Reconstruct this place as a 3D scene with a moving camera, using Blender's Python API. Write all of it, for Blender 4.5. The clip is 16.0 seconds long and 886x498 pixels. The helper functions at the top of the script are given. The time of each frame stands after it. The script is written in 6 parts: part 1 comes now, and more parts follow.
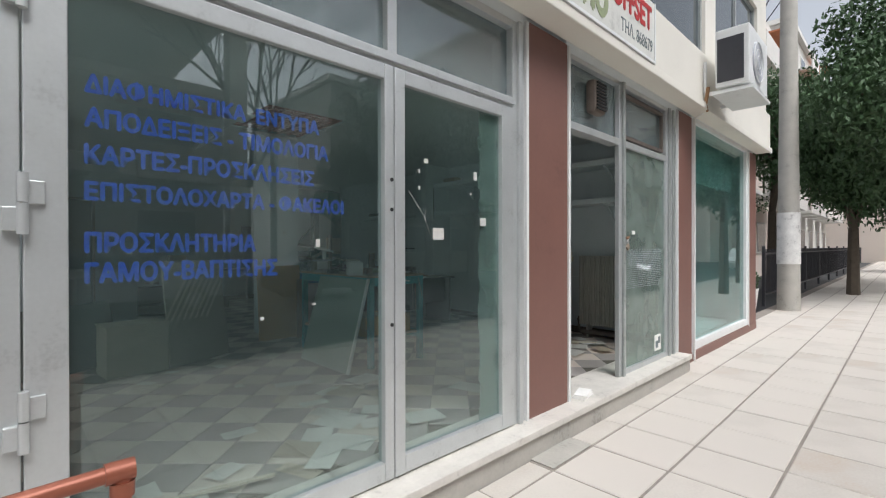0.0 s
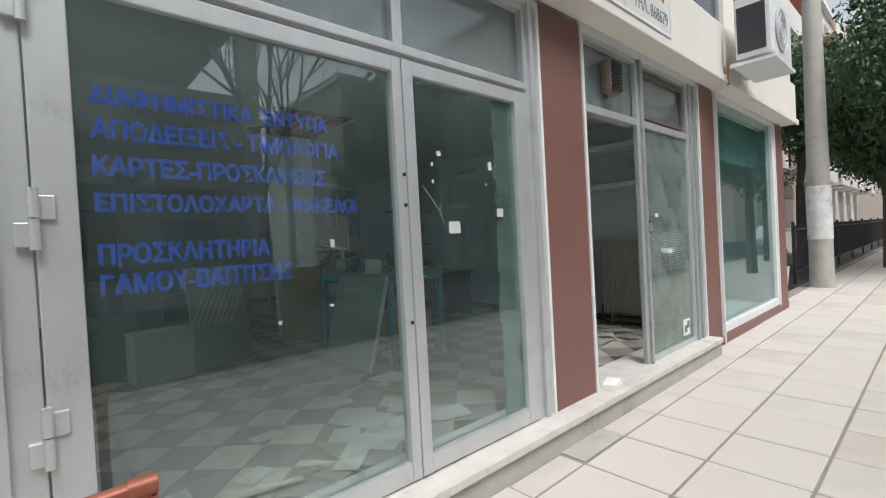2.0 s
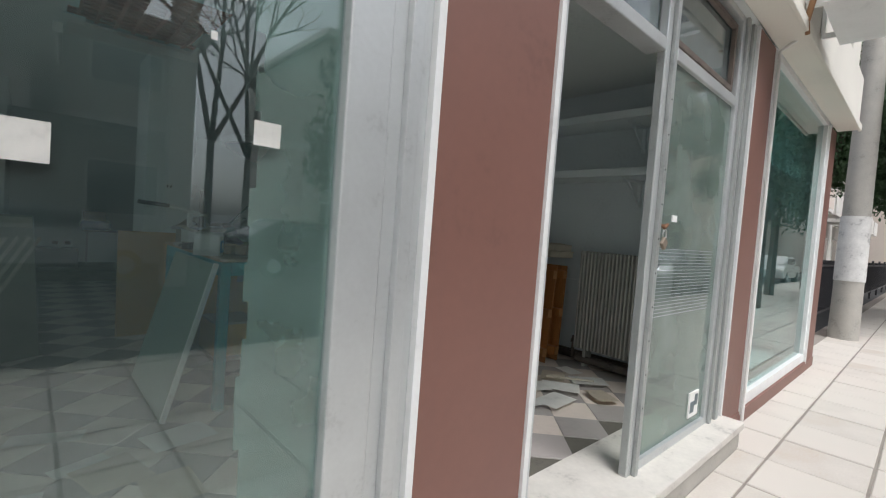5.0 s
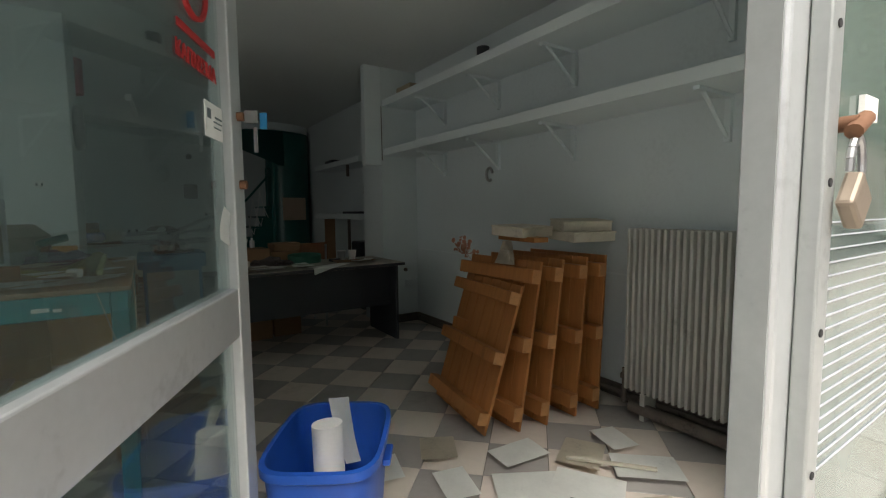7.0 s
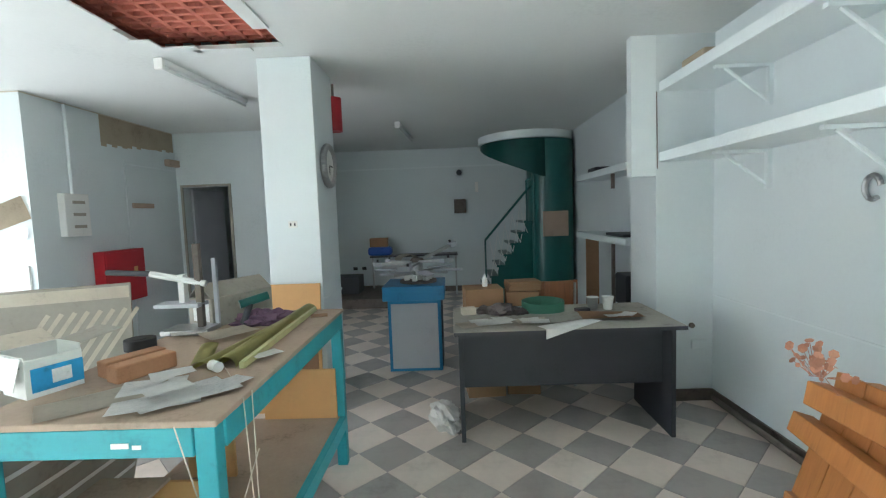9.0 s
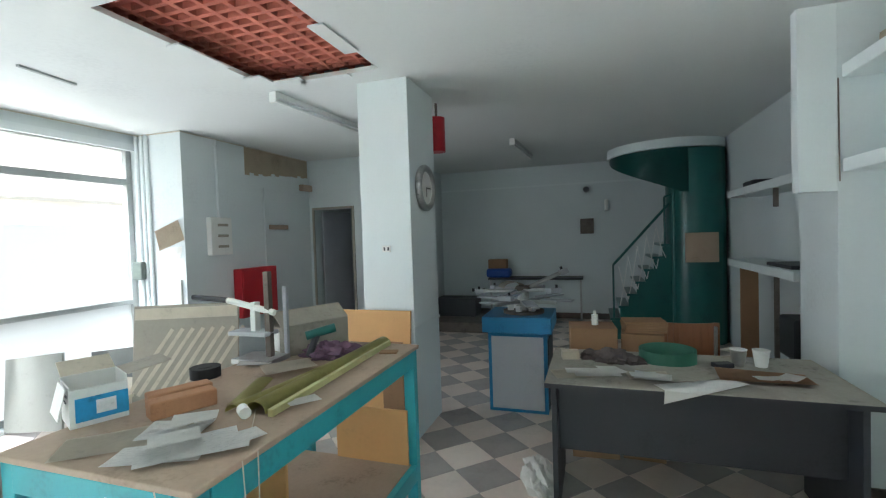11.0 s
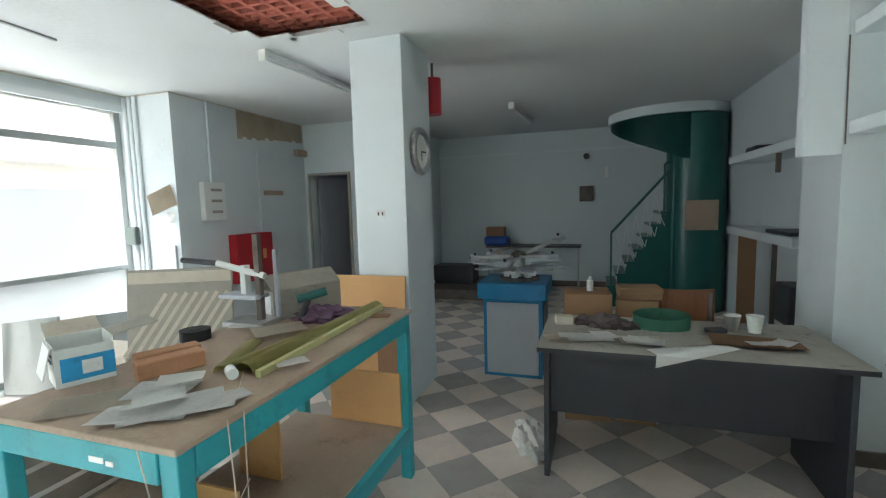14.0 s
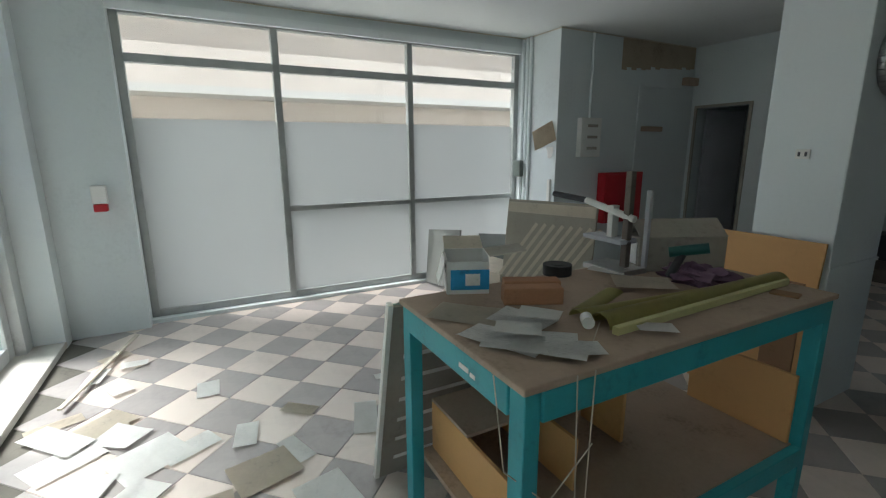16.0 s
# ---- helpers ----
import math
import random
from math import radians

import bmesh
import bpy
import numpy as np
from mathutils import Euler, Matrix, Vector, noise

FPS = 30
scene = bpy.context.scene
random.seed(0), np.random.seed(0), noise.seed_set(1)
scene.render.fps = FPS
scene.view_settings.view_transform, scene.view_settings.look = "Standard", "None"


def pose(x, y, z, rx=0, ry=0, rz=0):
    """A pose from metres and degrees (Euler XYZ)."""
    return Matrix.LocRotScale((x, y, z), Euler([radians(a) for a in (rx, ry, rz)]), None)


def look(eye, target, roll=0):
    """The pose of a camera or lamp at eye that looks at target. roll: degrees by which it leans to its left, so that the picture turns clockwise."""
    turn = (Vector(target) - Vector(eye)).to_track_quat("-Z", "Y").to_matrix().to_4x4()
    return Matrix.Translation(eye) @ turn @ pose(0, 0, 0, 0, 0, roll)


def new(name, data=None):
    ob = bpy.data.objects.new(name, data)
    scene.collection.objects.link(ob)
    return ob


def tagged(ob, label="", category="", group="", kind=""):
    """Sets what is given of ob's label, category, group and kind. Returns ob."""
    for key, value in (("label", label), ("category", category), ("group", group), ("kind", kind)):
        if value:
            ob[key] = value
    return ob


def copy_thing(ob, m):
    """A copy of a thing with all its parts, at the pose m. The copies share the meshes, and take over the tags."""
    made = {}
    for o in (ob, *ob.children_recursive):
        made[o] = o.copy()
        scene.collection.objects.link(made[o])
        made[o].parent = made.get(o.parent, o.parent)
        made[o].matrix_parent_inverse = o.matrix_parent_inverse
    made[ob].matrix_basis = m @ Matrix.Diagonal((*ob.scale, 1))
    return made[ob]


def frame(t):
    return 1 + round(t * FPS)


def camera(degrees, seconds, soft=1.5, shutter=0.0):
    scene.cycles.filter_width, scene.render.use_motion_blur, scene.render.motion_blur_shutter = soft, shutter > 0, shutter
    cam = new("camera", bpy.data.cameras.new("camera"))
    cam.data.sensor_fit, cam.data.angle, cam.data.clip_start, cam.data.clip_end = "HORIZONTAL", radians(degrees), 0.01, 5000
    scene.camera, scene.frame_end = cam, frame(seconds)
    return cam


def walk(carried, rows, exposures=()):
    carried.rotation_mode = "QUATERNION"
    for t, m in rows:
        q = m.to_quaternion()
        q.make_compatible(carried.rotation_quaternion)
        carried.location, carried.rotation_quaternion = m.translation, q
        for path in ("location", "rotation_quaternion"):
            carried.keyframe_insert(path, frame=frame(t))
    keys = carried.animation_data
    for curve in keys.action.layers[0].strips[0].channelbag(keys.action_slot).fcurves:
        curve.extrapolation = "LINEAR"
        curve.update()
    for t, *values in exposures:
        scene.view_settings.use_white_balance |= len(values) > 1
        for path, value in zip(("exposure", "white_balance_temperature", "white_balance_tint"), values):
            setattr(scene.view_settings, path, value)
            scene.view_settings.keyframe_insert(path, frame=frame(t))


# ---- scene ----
cam = camera(88.8, 16.0, soft=1.2)
PATH = [
    (0, (1.448, -1.827, 1.229), (2.839, -0.39, 1.222), -0.1),
    (0.5, (1.461, -1.825, 1.233), (2.836, -0.372, 1.24), -0.6),
    (1, (1.461, -1.818, 1.229), (2.815, -0.346, 1.227), -0.8),
    (1.5, (1.467, -1.812, 1.231), (2.813, -0.333, 1.224), -1.5),
    (2, (1.491, -1.788, 1.231), (2.822, -0.296, 1.198), -3.1),
    (2.5, (1.543, -1.637, 1.228), (2.874, -0.145, 1.2), -2.4),
    (3, (1.643, -1.455, 1.213), (3.085, -0.072, 1.123), -1.1),
    (3.5, (1.918, -1.272, 1.199), (3.196, 0.266, 1.198), -2.4),
    (4, (2.266, -1.124, 1.207), (3.639, 0.33, 1.194), -1.5),
    (4.2, (2.431, -1.088, 1.223), (3.852, 0.319, 1.183), 2.3),
    (6.3, (4.423, -0.535, 1.203), (5.602, 1.072, 1.036), 1.8),
    (6.5, (4.559, -0.443, 1.21), (5.643, 1.229, 1.045), 1.1),
    (7, (4.861, -0.206, 1.223), (5.962, 1.455, 1.053), -0.5),
    (7.5, (5.134, 0.053, 1.219), (5.925, 1.879, 1.026), -0.0),
    (8, (5.28, 0.234, 1.292), (5.849, 2.137, 1.057), 0.3),
    (8.5, (5.358, 0.479, 1.429), (5.786, 2.409, 1.126), -3.9),
    (9, (5.477, 0.761, 1.482), (5.431, 2.754, 1.326), -2.1),
    (9.2, (5.483, 0.824, 1.494), (5.227, 2.802, 1.344), -2.5),
    (11.3, (5.749, 1.163, 1.526), (5.12, 3.06, 1.478), -1.8),
    (11.5, (5.763, 1.171, 1.525), (5.316, 3.119, 1.453), -1.1),
    (12, (5.794, 1.173, 1.506), (5.615, 3.161, 1.373), -1.0),
    (12.5, (5.785, 1.164, 1.507), (5.577, 3.149, 1.372), -1.5),
    (13, (5.784, 1.15, 1.501), (5.482, 3.122, 1.368), -1.3),
    (13.5, (5.766, 1.181, 1.5), (5.327, 3.127, 1.358), -1.3),
    (14, (5.736, 1.189, 1.496), (5.108, 3.078, 1.3), -1.6),
    (14.5, (5.746, 1.172, 1.497), (5.016, 3.02, 1.263), -2.9),
    (15, (5.729, 1.168, 1.481), (4.621, 2.795, 1.127), -0.7),
    (15.5, (5.603, 1.257, 1.477), (4.064, 2.488, 1.136), -0.1),
    (16, (5.546, 1.352, 1.47), (3.817, 2.262, 1.044), -0.3),
]
walk(cam, [(t, look(e, g, r)) for t, e, g, r in PATH],
     exposures=[(0, 0.45, 6200, 10), (4, 0.45, 6200, 10), (6.4, 0.7, 6250, 10), (7, 1.4, 6700, 10), (7.6, 3.2, 6500, 10), (8.2, 3.55, 6350, 10), (9, 4.25, 6000, 10), (11.4, 3.95, 6000, 10), (12.5, 4.45, 6100, 10), (13.5, 4.2, 6100, 10), (14.5, 3.55, 6100, 10), (15.3, 2.9, 6150, 10), (16, 2.35, 6200, 10)])

# ---- world, sun, exposure ----
world = bpy.data.worlds.new("sky")
scene.world = world
world.use_nodes = True
wn = world.node_tree
sky = wn.nodes.new("ShaderNodeTexSky")
sky.sky_type, sky.sun_disc = "NISHITA", False
sky.sun_elevation, sky.sun_rotation = radians(52), radians(200)
sky.dust_density, sky.ozone_density, sky.air_density = 4.0, 1.0, 1.0
desat = wn.nodes.new("ShaderNodeHueSaturation")
desat.inputs["Saturation"].default_value = 0.22
wn.links.new(sky.outputs[0], desat.inputs["Color"])
wn.links.new(desat.outputs[0], wn.nodes["Background"].inputs[0])
wn.nodes["Background"].inputs[1].default_value = 0.15
sun = new("sun", bpy.data.lights.new("sun", "SUN"))
sun.data.energy, sun.data.angle, sun.data.color = 1.4, radians(25), (1.0, 0.97, 0.93)
sun.matrix_world = look((0, 0, 20), (3.5, 10, -0.0))
# added fill lamp in place of side street sky light, behind the frosted panes
lamp = new("sky_fill", bpy.data.lights.new("sky_fill", "AREA"))
lamp.data.shape, lamp.data.size, lamp.data.size_y, lamp.data.energy = "RECTANGLE", 3.7, 1.6, 4.0
lamp.data.color = (0.95, 0.98, 1.0)
lamp.matrix_world = look((0.90, 2.8, 0.93), (3, 2.8, 0.93))


# ---- materials ----
def mat(name, color, rough=0.6, metal=0.0, var=0.12, scale=6.0, fine=60.0, bump=0.15, tint=None, dirt=0.0, spec=0.5, stretch=(1, 1, 1), rand=0.0):
    m = bpy.data.materials.new(name)
    m.use_nodes = True
    nt = m.node_tree
    b = nt.nodes["Principled BSDF"]
    tc = nt.nodes.new("ShaderNodeTexCoord")
    mp = nt.nodes.new("ShaderNodeMapping")
    mp.inputs["Scale"].default_value = stretch
    nt.links.new(tc.outputs["Object"], mp.inputs["Vector"])
    n1, n2 = nt.nodes.new("ShaderNodeTexNoise"), nt.nodes.new("ShaderNodeTexNoise")
    n1.inputs["Scale"].default_value, n1.inputs["Detail"].default_value = scale, 6
    n2.inputs["Scale"].default_value, n2.inputs["Detail"].default_value = fine, 4
    for n in (n1, n2):
        nt.links.new(mp.outputs[0], n.inputs["Vector"])
    add = nt.nodes.new("ShaderNodeMath")
    add.operation = "MULTIPLY_ADD"
    nt.links.new(n2.outputs["Fac"], add.inputs[0])
    add.inputs[1].default_value = 0.45
    nt.links.new(n1.outputs["Fac"], add.inputs[2])
    last = add.outputs[0]
    if rand:
        oi = nt.nodes.new("ShaderNodeObjectInfo")
        r = nt.nodes.new("ShaderNodeMath")
        r.operation = "MULTIPLY_ADD"
        nt.links.new(oi.outputs["Random"], r.inputs[0])
        r.inputs[1].default_value = rand
        nt.links.new(last, r.inputs[2])
        last = r.outputs[0]
    ramp = nt.nodes.new("ShaderNodeValToRGB")
    nt.links.new(last, ramp.inputs[0])
    c = color
    d = tint or tuple(v * (1 - 2.2 * var) for v in c)
    e = tuple(min(1, v * (1 + 0.8 * var)) for v in c)
    el = ramp.color_ramp.elements
    el[0].position, el[0].color = 0.40, (*d, 1)
    el[1].position, el[1].color = 0.98 + rand * 0.5, (*e, 1)
    mid = ramp.color_ramp.elements.new(0.62 + rand * 0.3)
    mid.color = (*c, 1)
    nt.links.new(ramp.outputs[0], b.inputs["Base Color"])
    b.inputs["Roughness"].default_value, b.inputs["Metallic"].default_value = rough, metal
    b.inputs["Specular IOR Level"].default_value = spec
    if bump:
        bp = nt.nodes.new("ShaderNodeBump")
        bp.inputs["Strength"].default_value, bp.inputs["Distance"].default_value = bump, 0.004
        nt.links.new(add.outputs[0], bp.inputs["Height"])
        nt.links.new(bp.outputs[0], b.inputs["Normal"])
    return m


def pane_mat(name, tint, haze, haze_color, gloss=0.02, through_film=0.0, mirror=0.05):
    """Clear pane: straight-through light, Fresnel gloss, and a film of dust."""
    m = bpy.data.materials.new(name)
    m.use_nodes = True
    nt = m.node_tree
    nt.nodes.remove(nt.nodes["Principled BSDF"])
    out = nt.nodes["Material Output"]
    tr, gl, df, fr = (nt.nodes.new("ShaderNodeBsdf" + k) for k in ("Transparent", "Glossy", "Diffuse", "Translucent"))
    tr.inputs[0].default_value = (*tint, 1)
    gl.inputs["Roughness"].default_value = gloss
    df.inputs[0].default_value = fr.inputs[0].default_value = (*haze_color, 1)
    lw = nt.nodes.new("ShaderNodeLayerWeight")
    lw.inputs[0].default_value = 0.5
    p5, fres = nt.nodes.new("ShaderNodeMath"), nt.nodes.new("ShaderNodeMath")
    p5.operation, fres.operation = "POWER", "MULTIPLY_ADD"
    nt.links.new(lw.outputs["Facing"], p5.inputs[0])
    p5.inputs[1].default_value = 4.5
    nt.links.new(p5.outputs[0], fres.inputs[0])
    fres.inputs[1].default_value, fres.inputs[2].default_value = 0.9, mirror
    noise_tex = nt.nodes.new("ShaderNodeTexNoise")
    noise_tex.inputs["Scale"].default_value, noise_tex.inputs["Detail"].default_value = 2.5, 8
    tc = nt.nodes.new("ShaderNodeTexCoord")
    nt.links.new(tc.outputs["Object"], noise_tex.inputs["Vector"])
    mr = nt.nodes.new("ShaderNodeMapRange")
    mr.inputs[1].default_value, mr.inputs[2].default_value = 0.35, 0.75
    mr.inputs[3].default_value, mr.inputs[4].default_value = haze * (0.6 if haze < 0.9 else 1), min(1, haze * (1.4 if haze < 0.9 else 1))
    nt.links.new(noise_tex.outputs["Fac"], mr.inputs[0])
    film = nt.nodes.new("ShaderNodeMixShader")
    film.inputs[0].default_value = through_film
    nt.links.new(df.outputs[0], film.inputs[1])
    nt.links.new(fr.outputs[0], film.inputs[2])
    a, c = nt.nodes.new("ShaderNodeMixShader"), nt.nodes.new("ShaderNodeMixShader")
    nt.links.new(mr.outputs[0], a.inputs[0])
    nt.links.new(tr.outputs[0], a.inputs[1])
    nt.links.new(film.outputs[0], a.inputs[2])
    nt.links.new(fres.outputs[0], c.inputs[0])
    nt.links.new(a.outputs[0], c.inputs[1])
    nt.links.new(gl.outputs[0], c.inputs[2])
    nt.links.new(c.outputs[0], out.inputs[0])
    return m


M_WALL = mat("wall_paint", (0.68, 0.73, 0.74), 0.75, var=0.05, scale=1.3, fine=40, bump=0.12)
M_WHITEWALL = mat("column_paint", (0.74, 0.79, 0.80), 0.75, var=0.04, scale=1.5, fine=50, bump=0.1)
M_CEIL = mat("ceiling_paint", (0.70, 0.725, 0.715), 0.85, var=0.05, scale=0.9, fine=30, bump=0.08)
M_FACADE = mat("cream_render", (0.74, 0.71, 0.64), 0.85, var=0.08, scale=1.2, fine=90, bump=0.25)
M_BROWN = mat("brown_cladding", (0.20, 0.098, 0.078), 0.5, var=0.10, scale=2.0, fine=30, bump=0.05)
M_ALU = mat("aluminium_frame", (0.58, 0.60, 0.60), 0.42, 0.55, var=0.10, scale=5, fine=70, bump=0.05)
M_ALUDARK = mat("weathered_aluminium", (0.40, 0.42, 0.41), 0.5, 0.5, var=0.15, scale=7, fine=80, bump=0.08)
M_WHITEMET = mat("white_paint_metal", (0.76, 0.77, 0.76), 0.4, var=0.07, scale=6, bump=0.05)
M_MARBLE = mat("marble_sill", (0.60, 0.57, 0.52), 0.5, var=0.2, scale=7, fine=40, bump=0.1)
M_CONC = mat("concrete", (0.42, 0.40, 0.36), 0.85, var=0.18, scale=4, fine=50, bump=0.4)
M_PAVE = mat("pavement_tile", (0.55, 0.51, 0.46), 0.8, var=0.12, scale=2.2, fine=70, bump=0.3, tint=(0.50, 0.40, 0.31), rand=0.55)
M_PJOINT = mat("paving_mortar", (0.27, 0.24, 0.21), 0.95, var=0.2, scale=8, bump=0.4)
M_JOINT = mat("joint_dirt", (0.13, 0.12, 0.10), 0.95, var=0.2, bump=0.4)
M_ASPH = mat("asphalt", (0.055, 0.055, 0.057), 0.9, var=0.2, scale=2, fine=150, bump=0.5)
M_TLIGHT = mat("light_tile", (0.67, 0.58, 0.515), 0.42, var=0.12, scale=5, fine=25, bump=0.06, tint=(0.47, 0.39, 0.335), rand=0.3)
M_TDARK = mat("dark_tile", (0.35, 0.317, 0.30), 0.40, var=0.16, scale=6, fine=30, bump=0.06, rand=0.3)
M_TEAL = mat("teal_paint", (0.035, 0.33, 0.38), 0.45, var=0.14, scale=8, bump=0.12)
M_GREEN = mat("dark_green_paint", (0.012, 0.105, 0.095), 0.28, var=0.15, scale=4, bump=0.05)
M_BLUE = mat("blue_paint", (0.02, 0.20, 0.42), 0.4, var=0.12, scale=6, bump=0.06)
M_BIN = mat("blue_plastic", (0.015, 0.085, 0.42), 0.35, var=0.1, scale=9, bump=0.05)
M_GREY = mat("grey_panel", (0.45, 0.46, 0.50), 0.55, var=0.06, scale=4, bump=0.05)
M_BLACK = mat("black_laminate", (0.04, 0.041, 0.048), 0.5, var=0.15, scale=5, bump=0.05)
M_DUST = mat("dusty_laminate", (0.36, 0.335, 0.29), 0.8, var=0.2, scale=5, fine=40, bump=0.1)
M_HARDB = mat("worn_hardboard", (0.40, 0.30, 0.225), 0.75, var=0.2, scale=4, fine=60, bump=0.12)
M_ORANGE = mat("orange_board", (0.64, 0.36, 0.14), 0.6, var=0.08, scale=4, fine=40, bump=0.06)
M_PALLET = mat("varnished_pine", (0.42, 0.17, 0.05), 0.5, var=0.22, scale=5, fine=25, bump=0.15, stretch=(6, 6, 0.7), rand=0.15)
M_ENDGRAIN = mat("end_grain", (0.52, 0.25, 0.10), 0.7, var=0.2, scale=20, fine=90, bump=0.2)
M_RAD = mat("radiator_enamel", (0.48, 0.46, 0.42), 0.45, var=0.12, scale=6, bump=0.06)
M_PIPE = mat("rusty_pipe", (0.16, 0.13, 0.11), 0.7, 0.3, var=0.3, scale=12, bump=0.3)
M_COPPER = mat("red_primer_pipe", (0.30, 0.10, 0.06), 0.4, 0.3, var=0.15, bump=0.05)
M_PAPER = mat("paper", (0.84, 0.83, 0.80), 0.85, var=0.08, scale=9, fine=70, bump=0.1, rand=0.15)
M_OLDPAPER = mat("old_paper", (0.56, 0.50, 0.41), 0.9, var=0.15, scale=8, fine=60, bump=0.15)
M_CARD = mat("cardboard", (0.30, 0.17, 0.09), 0.85, var=0.12, scale=6, fine=50, bump=0.15)
M_GREYCARD = mat("dusty_card", (0.36, 0.33, 0.28), 0.85, var=0.15, scale=6, fine=50, bump=0.15)
M_WHITE = mat("white_plastic", (0.78, 0.78, 0.75), 0.45, var=0.06, bump=0.03)
M_RED = mat("red_enamel", (0.42, 0.012, 0.02), 0.4, var=0.1, bump=0.04)
M_CLAY = mat("clay_block", (0.52, 0.16, 0.11), 0.9, var=0.2, scale=8, bump=0.4)
M_BRICK = mat("tan_brick", (0.42, 0.21, 0.11), 0.85, var=0.15, scale=10, fine=90, bump=0.3)
M_DARK = mat("dark_void", (0.02, 0.02, 0.02), 0.9, var=0.1, bump=0)
M_STEEL = mat("steel", (0.45, 0.45, 0.45), 0.35, 0.85, var=0.15, scale=9, bump=0.06)
M_RUST = mat("rust", (0.20, 0.10, 0.055), 0.8, 0.3, var=0.3, scale=15, bump=0.3)
M_OLIVE = mat("olive_roll", (0.40, 0.36, 0.12), 0.45, var=0.18, scale=6, bump=0.1)
M_PURPLE = mat("purple_rag", (0.16, 0.09, 0.14), 0.95, var=0.3, scale=20, bump=0.5)
M_TAPE = mat("green_strap", (0.11, 0.33, 0.24), 0.45, var=0.12, bump=0.05)
M_CHAIR = mat("brown_veneer", (0.25, 0.10, 0.045), 0.4, var=0.15, scale=5, stretch=(8, 1, 1), bump=0.05)
M_NEWS = mat("newsprint", (0.80, 0.79, 0.77), 0.9, var=0.18, scale=60, fine=220, bump=0.1, stretch=(1, 4, 1))
M_CLOTH = mat("grey_brown_cloth", (0.10, 0.08, 0.075), 0.95, var=0.3, scale=20, bump=0.5)
M_POSTER = mat("torn_posters", (0.66, 0.65, 0.63), 0.9, var=0.25, scale=7, fine=35, bump=0.4)
M_LIME = mat("lime_edge", (0.55, 0.53, 0.25), 0.5, var=0.12, bump=0.05)
M_STAIN = mat("damp_stain", (0.40, 0.33, 0.24), 0.9, var=0.2, scale=4, bump=0.2)
M_LETTER = mat("blue_letter_film", (0.02, 0.085, 0.55), 0.5, var=0.08, bump=0)
M_SIGN = mat("sign_board", (0.66, 0.66, 0.62), 0.6, var=0.12, scale=6, fine=40, bump=0.05)
M_SIGNRED = mat("sign_red", (0.45, 0.03, 0.03), 0.6, bump=0)
M_SIGNGREEN = mat("sign_olive", (0.30, 0.34, 0.20), 0.6, bump=0)
M_SIGNGREY = mat("sign_grey", (0.13, 0.16, 0.17), 0.6, bump=0)
M_BOARD = mat("pale_green_board", (0.27, 0.37, 0.32), 0.6, var=0.06, bump=0.04)
M_LEAF = mat("foliage", (0.042, 0.088, 0.03), 0.6, var=0.35, scale=2.0, fine=12, bump=0)
M_BARK = mat("bark", (0.10, 0.08, 0.06), 0.9, var=0.25, scale=9, bump=0.5)
M_BEIGE = mat("beige_render", (0.70, 0.62, 0.55), 0.85, var=0.05, scale=0.8, fine=60, bump=0.2)
M_TERRA = mat("terracotta", (0.45, 0.17, 0.08), 0.8, var=0.15, bump=0.2)
M_BALC = mat("balcony_white", (0.66, 0.64, 0.60), 0.8, var=0.06, bump=0.15)
M_CARDARK = mat("car_dark", (0.03, 0.035, 0.045), 0.2, 0.2, var=0.05, bump=0)
M_CARLIGHT = mat("car_silver", (0.55, 0.57, 0.60), 0.25, 0.4, var=0.05, bump=0)
M_RUBBER = mat("rubber", (0.02, 0.02, 0.02), 0.8, var=0.2, bump=0.1)
M_CLEAR = mat("clear_plastic", (0.55, 0.53, 0.50), 0.3, var=0.15, scale=12, bump=0.5)
G_FRONT = pane_mat("front_glass", (0.80, 0.88, 0.87), 0.045, (0.38, 0.52, 0.51), 0.0, 0.0, 0.105)
G_UP = pane_mat("upper_glass", (0.62, 0.70, 0.70), 0.35, (0.36, 0.42, 0.43), 0.05, 0.0, 0.10)
G_FILM = pane_mat("filmed_glass", (0.62, 0.74, 0.69), 0.45, (0.42, 0.50, 0.46), 0.05, 0.4)
G_FROST = pane_mat("frosted_glass", (0.9, 0.95, 0.93), 0.97, (0.60, 0.62, 0.61), 0.3, 0.15)
G_CLEAR = pane_mat("clear_glass", (0.93, 0.96, 0.95), 0.05, (0.7, 0.7, 0.68))
G_SHOP = pane_mat("shop_glass", (0.66, 0.84, 0.82), 0.06, (0.35, 0.5, 0.48), 0.0, 0.0, 0.09)
G_DARKWIN = mat("far_window_glass", (0.05, 0.065, 0.075), 0.08, var=0.1, bump=0)


# ---- helpers of this scene ----
def box(bm, x0, x1, y0, y1, z0, z1, m=None):
    made = bmesh.ops.create_cube(bm, size=1.0)["verts"]
    mm = Matrix.Translation(((x0 + x1) / 2, (y0 + y1) / 2, (z0 + z1) / 2)) @ Matrix.Diagonal((x1 - x0, y1 - y0, z1 - z0, 1))
    if m is not None:
        mm = m @ mm
    bmesh.ops.transform(bm, matrix=mm, verts=made)
    return made


